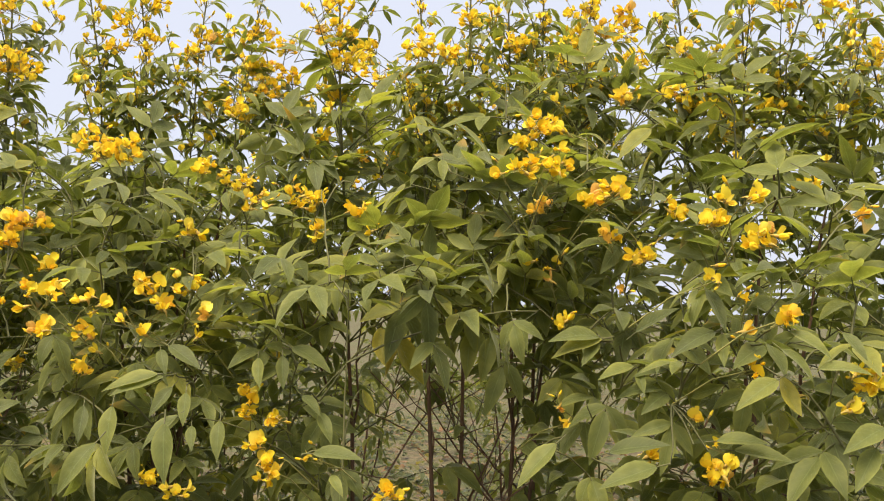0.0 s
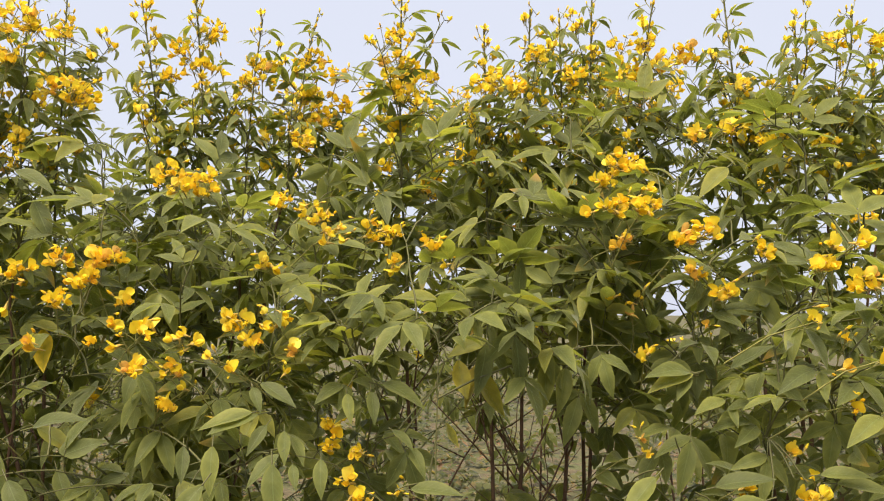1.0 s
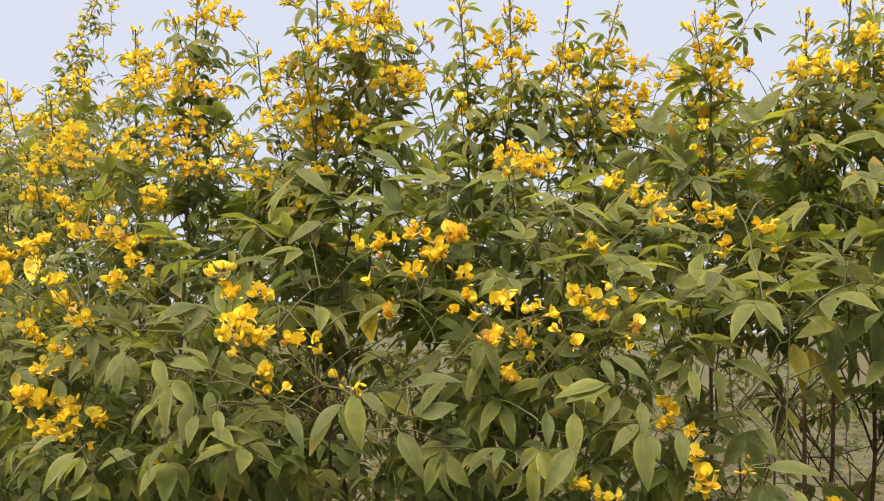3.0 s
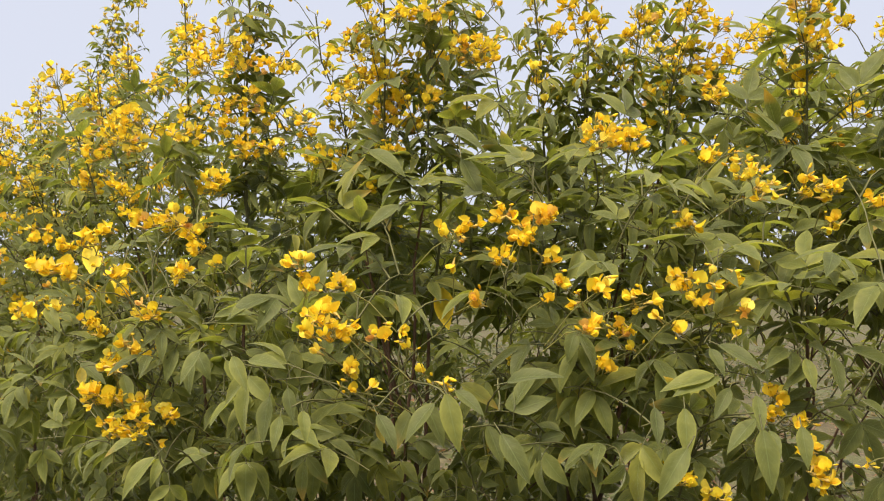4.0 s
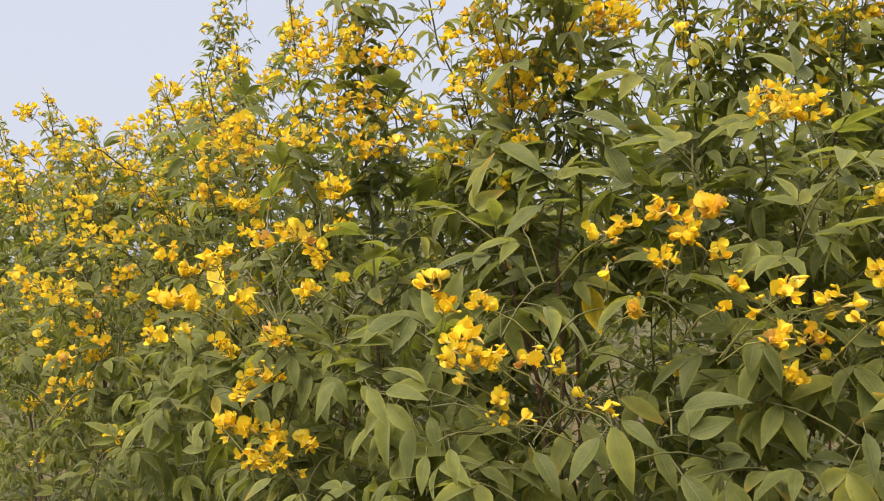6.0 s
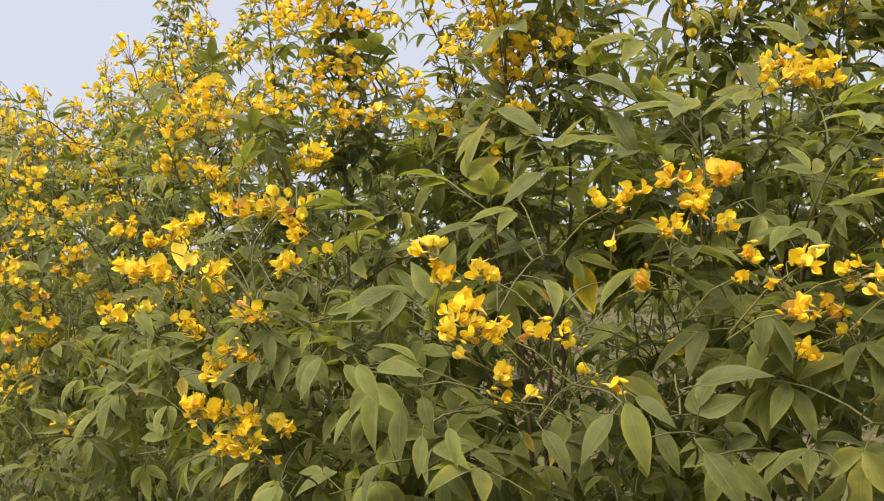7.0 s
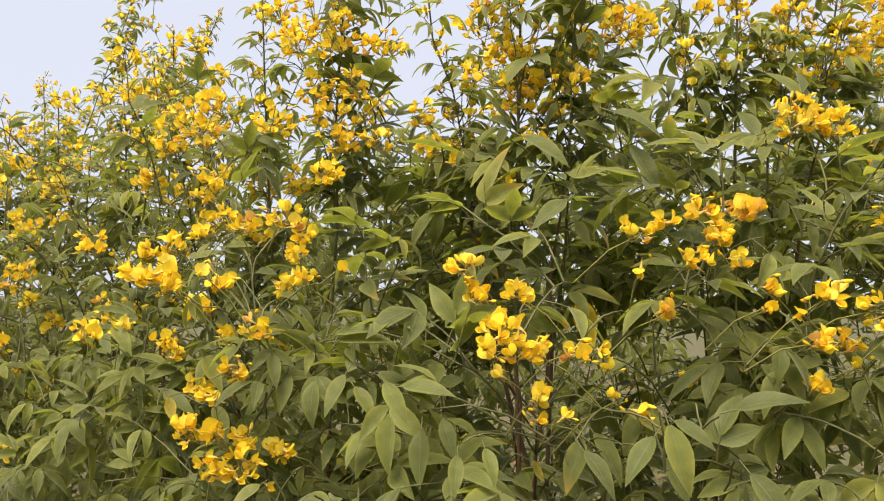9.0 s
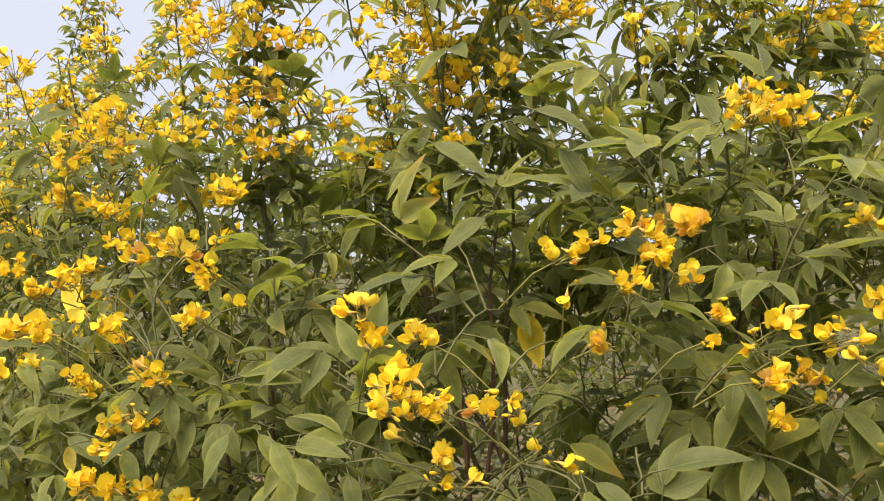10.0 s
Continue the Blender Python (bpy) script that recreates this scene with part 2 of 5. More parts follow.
def trifoliate(rng, size, slender, droop, mats_slots=(0, 1), cheap=False):
    """A leaf of three leaflets on a stalk along +x."""
    s = Soup()
    stalk = size * rng.uniform(0.28, 0.5)
    tip = Vector((stalk, 0, 0.12 * stalk))
    rach = tip + Vector((size * 0.13, 0, -0.02 * size))
    if cheap:
        s.tube([(0, 0, 0), rach], [0.0012, 0.0008], 3, mats_slots[1])
    else:
        s.tube([(0, 0, 0), (stalk * 0.55, 0, 0.1 * stalk), tip], [0.0013, 0.0010, 0.0009], 4, mats_slots[1])
        s.tube([tip, rach], [0.0009, 0.0008], 3, mats_slots[1])
    wid = size * rng.uniform(0.33, 0.40) * slender
    blade(s, rach, (1, rng.uniform(-.12, .12), -0.25 - 0.5 * droop), (0, 0, 1), size, wid, 0.5 + droop, rng.uniform(0.15, 0.5), rng.uniform(-.35, .35), rng, mats_slots[0], *(CHEAP if cheap else FINE))
    for side in (-1, 1):
        blade(s, tip, (0.62, side * rng.uniform(0.75, 1.05), -0.2 - 0.6 * droop), (0, 0, 1), size * rng.uniform(0.78, 0.92), wid * 0.92, 0.5 + droop * rng.uniform(0.6, 1.2), rng.uniform(0.15, 0.5), rng.uniform(-.4, .4), rng, mats_slots[0], *(CHEAP if cheap else FINE))
    return s


def petal(soup, origin, ahead, up, length, width, curl, cup, slot, rows=5, cols=5, notch=0.0):
    m = frame_of(Vector(origin), ahead, up)
    pts, uvs = [], []
    for a in range(rows):
        t = a / (rows - 1)
        w = width * 0.5 * math.sin(math.pi * (0.12 + 0.86 * t) ** 1.15) ** 0.65
        for b in range(cols):
            s = b / (cols - 1) * 2 - 1
            x = length * math.sin(curl * t) / curl - notch * length * t * (1 - abs(s)) * 0.4
            z = length * (1 - math.cos(curl * t)) / curl + cup * w * s * s
            pts.append(m @ Vector((x, s * w, z)))
            uvs.append((0.5 + 0.5 * s, t))
    soup.grid(pts, uvs, rows, cols, slot)


def open_flower(rng, size=0.022, opening=1.0, cheap=False):
    """A pea flower that faces +x: a broad standard turned up, two wings, a keel and a small calyx with its stalk."""
    s = Soup()
    k = size
    s.tube([(-0.55 * k, 0, -0.12 * k), (-0.2 * k, 0, 0), (0, 0, 0), (0.22 * k, 0, 0.02 * k)], [0.03 * k, 0.08 * k, 0.16 * k, 0.13 * k], 4 if cheap else 6, 1)
    lift = 0.55 + 0.75 * opening
    petal(s, (0.12 * k, 0, 0.05 * k), (math.cos(lift), rng.uniform(-.15, .15), math.sin(lift)), (-1, 0, 0.5), 0.98 * k, (0.82 + 0.42 * opening) * k, 0.6, -0.34 if opening > 0.6 else 0.5, 0, *((4, 4) if cheap else (5, 6)), 0.35)
    for side in (-1, 1):
        petal(s, (0.15 * k, side * 0.07 * k, 0), (1, side * 0.14 * opening, 0.12), (0, -side * 0.9, 0.5), 0.84 * k, 0.62 * k, 0.6, 0.45, 0, *((3, 3) if cheap else (4, 4)))
    petal(s, (0.15 * k, 0, -0.04 * k), (1, 0, -0.18), (0, 0, 1), 0.74 * k, 0.38 * k, 0.9, 1.1, 0, *((3, 3) if cheap else (4, 4)))
    return s


def bud(rng, size=0.012):
    s = Soup()
    k = size
    s.tube([(-0.7 * k, 0, -0.1 * k), (-0.15 * k, 0, 0), (0.1 * k, 0, 0), (0.3 * k, 0, 0)], [0.05 * k, 0.1 * k, 0.24 * k, 0.25 * k], 4, 1)
    s.tube([(0.25 * k, 0, 0), (0.6 * k, 0, 0.03 * k), (1.0 * k, 0, 0.12 * k), (1.25 * k, 0, 0.26 * k)], [0.23 * k, 0.27 * k, 0.2 * k, 0.03 * k], 5, 0)
    return s


# ---- shared pieces ----
RNG = random.Random(7)
LEAF_SOUPS = [trifoliate(RNG, 0.076 * RNG.uniform(0.9, 1.12), 1.0, d) for d in (-0.3, -0.15, 0.0, 0.1, 0.25, 0.4, 0.6, 0.8)]
SLIM_SOUPS = [trifoliate(RNG, 0.071 * RNG.uniform(0.85, 1.15), 0.74, d) for d in (0.0, 0.2, 0.4, 0.6, 0.8)]
FAR_LEAVES = [trifoliate(RNG, 0.075 * RNG.uniform(0.9, 1.12), 1.0, d, cheap=True) for d in (-0.3, -0.15, 0.0, 0.1, 0.25, 0.4, 0.6, 0.8)]
FAR_SLIM = [trifoliate(RNG, 0.070 * RNG.uniform(0.85, 1.15), 0.74, d, cheap=True) for d in (0.0, 0.2, 0.4, 0.6, 0.8)]
LEAVES = [s.mesh("leaf", [leaf_mat, twig_mat]) for s in LEAF_SOUPS]
SLIM_LEAVES = [s.mesh("slim_leaf", [leaf_mat, twig_mat]) for s in SLIM_SOUPS]
YELLOW_LEAVES = [s.mesh("yellow_leaf", [leaf_yellow_mat, twig_mat]) for s in LEAF_SOUPS[3:6]]
FLOWER_SOUPS = [open_flower(RNG, 0.0178 * RNG.uniform(0.9, 1.12), o) for o in (0.85, 0.65, 0.45, 1.0, 0.35, 0.25, 0.1)]
FAR_FLOWERS = [open_flower(RNG, 0.0178 * RNG.uniform(0.9, 1.12), o, True) for o in (1.0, 0.9, 0.75, 1.05, 0.55, 0.3)]
FLOWERS = [s.mesh("flower", [petal_mat, calyx_mat]) for s in FLOWER_SOUPS]
AGED_FLOWERS = [open_flower(RNG, 0.0172 * RNG.uniform(0.9, 1.1), o).mesh("aged_flower", [aged_mat, calyx_mat]) for o in (0.2, 0.35, 0.5)]
HANGING = Soup()
HANGING.tube([(0, 0, 0), (0.012, 0, 0.002)], [0.0012, 0.001], 4, 1)
blade(HANGING, (0.012, 0, 0.002), (0.3, 0.1, -1), (1, 0, 0.3), 0.088, 0.036, -0.5, 0.4, 0.6, RNG)
OLD_LEAF = HANGING.mesh("old_leaf", [leaf_yellow_mat, twig_mat])
GOLD_LEAF = HANGING.mesh("gold_leaf", [leaf_gold_mat, twig_mat])
SINGLES = []
for droop in (0.25, 0.45, 0.65, 0.35):
    one = Soup()
    one.tube([(-0.02, 0, -0.004), (0, 0, 0)], [0.0012, 0.0011], 4, 1)
    blade(one, (0, 0, 0), (1, 0, 0.16 * droop / 0.3), (0, 0, 1), 0.08, 0.029, droop, 0.4, RNG.uniform(-.25, .25), RNG)
    SINGLES.append(one.mesh("big_leaf", [leaf_mat, twig_mat]))
BUD_SOUPS = [bud(RNG, 0.0085), bud(RNG, 0.0105), bud(RNG, 0.007)]


def child(name, me, parent, m=None):
    ob = new(name, me)
    ob.parent = parent
    if m is not None:
        ob.matrix_basis = m
    return ob


def bow(a, b, sag, n, rng, wob=0.01):
    """A gently bowed line from a to b."""
    a, b = Vector(a), Vector(b)
    mid = (a + b) / 2 + Vector((rng.uniform(-.07, .07), rng.uniform(-.07, .07), 0)) * (b - a).length + Vector((0, 0, sag))
    out = []
    for k in range(n):
        t = k / (n - 1)
        p = (1 - t) ** 2 * a + 2 * t * (1 - t) * mid + t * t * b
        if 0 < k < n - 1:
            p = p + Vector((rng.uniform(-wob, wob), rng.uniform(-wob, wob), rng.uniform(-wob, wob)))
        out.append(p)
    return out


def along(pts, t):
    x = t * (len(pts) - 1)
    k = min(int(x), len(pts) - 2)
    return pts[k].lerp(pts[k + 1], x - k), (pts[k + 1] - pts[k]).normalized()


def leaf_pose(p, d, turn, rng, top, size, shoot=False):
    """The pose of a leaf at p on a twig that runs along d; higher leaves stand up more, lower ones hang; those of an upright shoot arch out round it."""
    side = d.orthogonal().normalized()
    if shoot:
        out = Matrix.Rotation(turn, 3, d) @ side
        ahead = out + d * rng.uniform(0.15, 0.75) + Vector((0, 0, rng.uniform(-.1, .1)))
        return frame_of(p, ahead, d + Vector((rng.uniform(-.3, .3), rng.uniform(-.3, .3), 0))) @ Matrix.Scale(size, 4)
    out = Matrix.Rotation(turn, 3, d) @ side
    ahead = out * 0.9 + d * rng.uniform(0.1, 0.6) + Vector((0, -0.15, 0.30 * top - 0.15 * (1 - top) + rng.uniform(-.15, .15)))
    up = Vector((rng.uniform(-.4, .4), rng.uniform(-.6, .15), 1.0))
    return frame_of(p, ahead, up) @ Matrix.Scale(size, 4)


class Plant:
    """One tall flowering bush: stems, twigs with leaves, and clusters of flowers. near: leaves and flowers are parts of their own; small: how much smaller and slimmer its leaves are."""

    def __init__(self, base, seed, label, near=True, small=0.0):
        self.rng = random.Random(seed)
        self.near, self.small = near, small
        self.base = Vector((base[0], base[1], 0.0))
        self.root = new("flowering_bush")
        self.root.location = self.base
        tagged(self.root, label, "bush", "row of flowering bushes")
        self.stems, self.shoots, self.lines, self.count, self.flowers = [], [], [], 0, 0
        self.mass, self.blooms = Soup(), Soup()

    def stem(self, tip, fork=0.25, thick=0.008):
        """A stem from the ground to tip, given in the place's coordinates."""
        r = self.rng
        tip = Vector(tip) - self.base
        foot = Vector((r.uniform(-.05, .05), r.uniform(-.05, .05), -0.03))
        lean = Vector((tip.x * fork, tip.y * fork, tip.z * 0.45))
        if len(self.stems) >= 2:
            trunk = self.stems[len(self.stems) % 2][0]
            foot = trunk[r.choice((6, 7, 8))].copy()
            lean = foot.lerp(tip, 0.4) + Vector((0, 0, -0.02))
            thick *= 0.62
        pts = [foot]
        n = 14
        for k in range(1, n + 1):
            t = k / n
            p = (1 - t) ** 2 * foot + 2 * t * (1 - t) * lean + t * t * tip
            pts.append(p + Vector((r.uniform(-.008, .008), r.uniform(-.008, .008), 0)) * (k < n))
        rad = [max(0.0016, thick * (1 - 0.82 * k / n)) for k in range(n + 1)]
        s = Soup()
        cut = int(n * 0.72)
        s.tube(pts[: cut + 1], rad[: cut + 1], 7, 0)
        s.tube(pts[cut:], rad[cut:], 6, 1)
        ob = child("stem", s.mesh("stem", [bark_mat, twig_mat]), self.root)
        self.stems.append((pts, ob))
        return pts, ob

    def put_leaf(self, parent, m, slim, yellow=False):
        r = self.rng
        p = self.base + m.translation
        for c in BLOOMS + OPEN:
            reach = 0.055 if c[2] < 1.85 else 0.025
            if abs(p.x - c[0]) < reach and abs(p.z - c[2]) < reach and -0.30 < p.y - c[1] < 0.03:
                return
        for gx, half, low, top in GAPS:
            if abs(p.x - gx) < half and low < p.z < top and p.y < 2.3 and r.random() < 0.88:
                return
        hang = 5 - 4.5 * min(1.0, max(0.0, (p.z - 1.3) / 0.6))
        k = min(7, max(0, int(hang + r.uniform(-1.5, 2.8))))
        if self.near and self.count < 300:
            me = r.choice(YELLOW_LEAVES) if yellow else r.choice(SLIM_LEAVES) if slim else LEAVES[k]
            ob = child("leaf", me, parent, m)
            if yellow:
                tagged(ob, "yellowing leaf")
            self.count += 1
        else:
            self.mass.add(r.choice(FAR_SLIM) if slim else FAR_LEAVES[k], m)

    def leafy(self, parent, pts, t0, t1, step, slim, scale=1.0, shoot=False):
        """Leaves in turns along a line from t0 to t1 of its length."""
        r = self.rng
        length = sum((pts[k + 1] - pts[k]).length for k in range(len(pts) - 1)) * (t1 - t0)
        n = max(2, int(length / (step * (1 - 0.35 * self.small))))
        turn = r.uniform(0, 6.28)
        for k in range(n):
            t = t0 + (t1 - t0) * (k + r.uniform(0.2, 0.8)) / n
            p, d = along(pts, t)
            turn += 2.4 + r.uniform(-.3, .3)
            top = min(1.0, max(0.0, (p.z - 1.35) / 0.75))
            near_tip = (t - t0) / max(1e-3, t1 - t0)
            size = scale * (1 - 0.25 * self.small) * r.uniform(0.72, 1.12) * (1.0 - 0.4 * near_tip * slim)
            thin = slim or r.random() < 0.7 * self.small
            self.put_leaf(parent, leaf_pose(p, d, turn, r, top, size, shoot), thin, yellow=r.random() < 0.0008)

    def anchor(self, tip, low=0.35):
        """The place on a stem from which a twig to tip springs."""
        best = None
        for pts in [line for line, _ in self.stems] + self.lines:
            for k in range(3, len(pts) - 1):
                p = pts[k]
                rise = tip.z - p.z
                flat = math.hypot(tip.x - p.x, tip.y - p.y)
                if rise < 0.03:
                    continue
                cost = abs(rise - 0.6 * flat) + 1.0 * flat + 0.05 * self.rng.random() + 1.2 * max(0.0, min(1.5, tip.z - 0.1) - p.z)
                if best is None or cost < best[0]:
                    best = (cost, p)
        return best[1] if best else self.stems[0][0][3]

    def twig(self, tip, leaves=True, step=0.042, scale=1.0, end=1.0, slim=False, own=False):
        """A leafy twig that ends at tip."""
        r = self.rng
        tip = Vector(tip) - self.base
        a = self.anchor(tip)
        pts = bow(a, tip, 0.04, 7, r, 0.002)
        radii = [0.0018, 0.0017, 0.0015, 0.0013, 0.0012, 0.0010, 0.0008]
        ob = self.root
        if own or (self.near and self.count < 300):
            s = Soup()
            s.tube(pts, radii, 5, 0)
            ob = child("branch", s.mesh("branch", [twig_mat]), self.root)
        else:
            self.mass.tube(pts, radii, 4, 1)
        self.lines.append(pts)
        if leaves:
            length = (tip - a).length
            t0 = max(0.12, 1 - 0.40 / max(length, 0.01))
            self.leafy(ob, pts, t0, end, step, slim, scale)
        return pts, ob

    def cluster(self, x, y, z, n, spread, leafy=True):
        """A flower cluster of n flowers about a place; n below zero means faded ones."""
        r = self.rng
        aged, n = n < 0, abs(n)
        c = Vector((x, y, z)) - self.base
        tail = Vector((r.uniform(-.09, .09), 0.05 + r.uniform(0, .05), -0.04 - r.uniform(0, .05)))
        high = z > 1.82
        pts, ob = self.twig(c + tail + self.base, leaves=leafy, step=0.027 if high else 0.045, scale=1.0 if high else 0.9, end=0.95, slim=high and r.random() < 0.7)
        s = Soup()
        s.tube([c + tail, c + tail * 0.5 + Vector((0, 0, 0.01)), c], [0.0011, 0.0010, 0.0008], 4, 0)
        spots, tries = [], 0
        half = max(spread * 0.5 - 0.008, 0.004) * (1.12 if high else 1.0)
        n = n if n < 2 else int(n * (1.75 if z < 1.85 else 2.5) + 0.5)
        while len(spots) < n and tries < 400:
            tries += 1
            o = Vector((r.uniform(-1, 1), r.uniform(-1, 1) * 0.7, r.uniform(-1, 1) * 0.75))
            if o.length > 1.05:
                continue
            o = o * half
            gap = (0.012 if high else 0.015) if tries < 200 else 0.009
            if all((o - q).length > gap for q in spots):
                spots.append(o)
        made = []
        for o in spots:
            ahead = Vector((o.x * 25 + r.uniform(-1, 1), -0.3 + o.y * 12 + r.uniform(-.8, .6), r.uniform(-.5, .4)))
            up = Vector((r.uniform(-1.1, 1.1), r.uniform(-.6, .4), 1.0))
            m = frame_of(c + o, ahead, up) @ Matrix.Scale(r.uniform(0.72, 1.08) * (0.88 if high else 1.0), 4)
            heel = m @ Vector((-0.013, 0, -0.003))
            s.tube([c + tail * r.uniform(0.02, 0.32), heel], [0.0006, 0.0005], 3, 0)
            made.append((m, r.random() < (0.42 if aged else 0.07), False))
        for k in range(r.randint(3, 6) if high and n > 3 else r.randint(1, 3)):
            o = Vector((r.uniform(-1, 1) * (half + 0.01), r.uniform(-.5, .5) * half, half * 0.4 + r.uniform(-0.01, 0.018)))
            m = frame_of(c + o, (o.x * 35 + r.uniform(-1, 1), r.uniform(-.9, .3), r.uniform(-.3, .7)), (0, -1, 0.3)) @ Matrix.Scale(r.uniform(0.7, 1.0), 4)
            s.tube([c + tail * 0.2, c + o], [0.0007, 0.0006], 3, 0)
            made.append((m, False, True))
        rac = self.stalk(s)
        for m, old, young in made:
            self.put_flower(rac, m, old, young)

    def stalk(self, s):
        """The stalk of a flower cluster, a part of its own on the near bushes."""
        if self.near:
            return child("flower_stalk", s.mesh("flower_stalk", [stalk_mat]), self.root)
        self.mass.add(s, Matrix(), 2)
        return None

    def put_flower(self, rac, m, old, young):
        r = self.rng
        if young:
            self.blooms.add(r.choice(BUD_SOUPS), m)
        elif self.near and self.flowers < 300:
            ob = child("flower", r.choice(AGED_FLOWERS if old else FLOWERS), rac, m)
            if old:
                tagged(ob, "faded orange flower")
            self.flowers += 1
        else:
            self.blooms.add(r.choice(FAR_FLOWERS), m, 0)

    def shoot(self, tip, flowers=8):
        """An upright shoot, to be dressed later with small leaves, buds and a few flowers."""
        self.shoots.append((*self.stem(tip), flowers))

    def dress(self):
        """Arching leaves along each upright shoot, and in their axils sprays: buds at the top, open flowers below."""
        r = self.rng
        for pts, ob, flowers in self.shoots:
            length = sum((pts[k + 1] - pts[k]).length for k in range(len(pts) - 1))
            t0 = 1 - min(0.8, 0.45 / length)
            self.leafy(ob, pts, t0, 0.985, 0.0135, True, 1.15, True)
            self.leafy(ob, pts, max(0.3, t0 - 0.25), t0, 0.03, False, 0.95)
            for k in range(3 if self.near else 1):
                p, d = along(pts, 1 - (1 - t0) * r.uniform(0.3, 0.85))
                w = 2.1 * k + r.uniform(-.7, .7)
                tip = p + Vector((r.uniform(.05, .09) * math.cos(w), r.uniform(.05, .09) * math.sin(w), r.uniform(.09, .16)))
                side = bow(p, tip, -0.015, 6, r, 0.002)
                twig = self.root
                if self.near and self.count < 300:
                    s = Soup()
                    s.tube(side, [0.0015, 0.0014, 0.0013, 0.0012, 0.001, 0.0008], 4, 0)
                    twig = child("branch", s.mesh("branch", [twig_mat]), self.root)
                else:
                    self.mass.tube(side, [0.0015, 0.0014, 0.0013, 0.0012, 0.001, 0.0008], 3, 1)
                self.leafy(twig, side, 0.1, 0.97, 0.0165, True, 1.0, True)
                for j in range(3):
                    q, d = along(side, r.uniform(0.5, 1.0))
                    w = r.uniform(0, 6.28)
                    self.spray(twig, q, q + Vector((0.016 * math.cos(w), 0.016 * math.sin(w), 0.014)), r.randint(1, 2), 0.5)
            n = int(flowers * 1.9)
            turn = r.uniform(0, 6.28)
            for k in range(n):
                deep = (k + r.uniform(0.1, 0.9)) / n
                t = 1 - (1 - t0) * (0.01 + 0.66 * deep)
                p, d = along(pts, t)
                turn += 2.4 + r.uniform(-.4, .4)
                reach = 0.008 + 0.026 * deep
                q = p + Vector((reach * math.cos(turn), reach * math.sin(turn), 0.012 + 0.012 * deep))
                self.spray(ob, p, q, r.randint(1, 3), deep)

    def spray(self, ob, p, q, n, deep):
        """Two to four small flowers or buds on a short stalk beside a shoot; deep: how far down the shoot, from 0 to 1."""
        r = self.rng
        s = Soup()
        s.tube([p, q], [0.001, 0.0008], 3, 0)
        made = []
        for k in range(n + 1):
            o = q + Vector((r.uniform(-.012, .012), r.uniform(-.012, .012), r.uniform(-.006, .014)))
            s.tube([q, o], [0.0007, 0.0006], 3, 0)
            made.append(frame_of(o, o - p + Vector((0, -0.012, 0.004)), (0, 0, 1)) @ Matrix.Scale(r.uniform(0.6, 0.9), 4))
        rac = self.stalk(s)
        for m in made:
            self.put_flower(rac, m, False, r.random() < 0.85 - 0.6 * deep)

    def big_leaf(self, x, y, z, u, v, w):
        """One large leaf from its stalk's end to its tip, on a thin twig of its own."""
        r = self.rng
        a, b = Vector((x, y, z)) - self.base, Vector((u, v, w)) - self.base
        back = a + Vector((r.uniform(-.01, .01), 0.03, -0.01)) - (b - a).normalized() * 0.02
        node = min((p for line in self.lines for p in line[2:]), key=lambda p: (p - back).length_squared)
        if (node - back).length > 0.16:
            pts, ob = self.twig(back + self.base, False, own=True)
        else:
            s = Soup()
            s.tube(bow(node, back, 0.01, 5, r, 0.002), [0.0016, 0.0015, 0.0014, 0.0013, 0.0012], 4, 0)
            ob = child("branch", s.mesh("branch", [twig_mat]), self.root)
        m = frame_of(a, b - a, (r.uniform(-.25, .25), -0.75, 1.0)) @ Matrix.Scale(min(0.98, (b - a).length / 0.08), 4)
        child("leaf", r.choice(SINGLES), ob, m)

    def old_leaf(self, x, y, z, turn, size, me=OLD_LEAF):
        """One yellowed leaf that hangs from a twig."""
        pts, ob = self.twig((x, y, z + 0.045), False, own=True)
        m = Matrix.Translation(Vector((x, y, z + 0.045)) - self.base) @ Matrix.Rotation(turn, 4, "Z") @ Matrix.Scale(size, 4)
        tagged(child("leaf", me, ob, m), "yellowed hanging leaf")

    def bare(self, n):
        """Thin leafless side twigs low on the stems."""
        r = self.rng
        for k in range(n):
            trunk = self.stems[k % min(2, len(self.stems))][0]
            a = trunk[r.randint(5, 9)]
            b = a + Vector((r.uniform(-.30, .30), r.uniform(-.2, .35), r.uniform(0.10, 0.36)))
            pts = bow(a, b, -0.02, 5, r, 0.006)
            s = Soup()
            s.tube(pts, [0.0026, 0.0022, 0.0018, 0.0015, 0.0011], 5, 0)
            for j in (1, 2, 3):
                c = pts[j] + Vector((r.uniform(-.13, .13), r.uniform(-.1, .1), r.uniform(0.03, 0.15)))
                s.tube(bow(pts[j], c, -0.01, 4, r, 0.004), [0.0014, 0.0012, 0.001, 0.0007], 4, 0)
            ob = child("branch", s.mesh("branch", [bark_mat]), self.root)
            if k % 2:
                child("leaf", r.choice(LEAVES), ob, leaf_pose(b, Vector((0, 0, 1)), r.uniform(0, 6.28), r, 0.2, r.uniform(0.5, 0.9)))
                child("leaf", r.choice(LEAVES), ob, leaf_pose(pts[3], Vector((0, 0, 1)), r.uniform(0, 6.28), r, 0.2, r.uniform(0.5, 0.9)))

    def bloom(self, n, half_x, y0, y1, z0, z1):
        """Flower clusters scattered over a far bush."""
        r = self.rng
        for k in range(n):
            self.cluster(self.base.x + r.uniform(-half_x, half_x), self.base.y + r.uniform(y0, y1), r.uniform(z0, z1), r.randint(3, 6), r.uniform(0.06, 0.085))

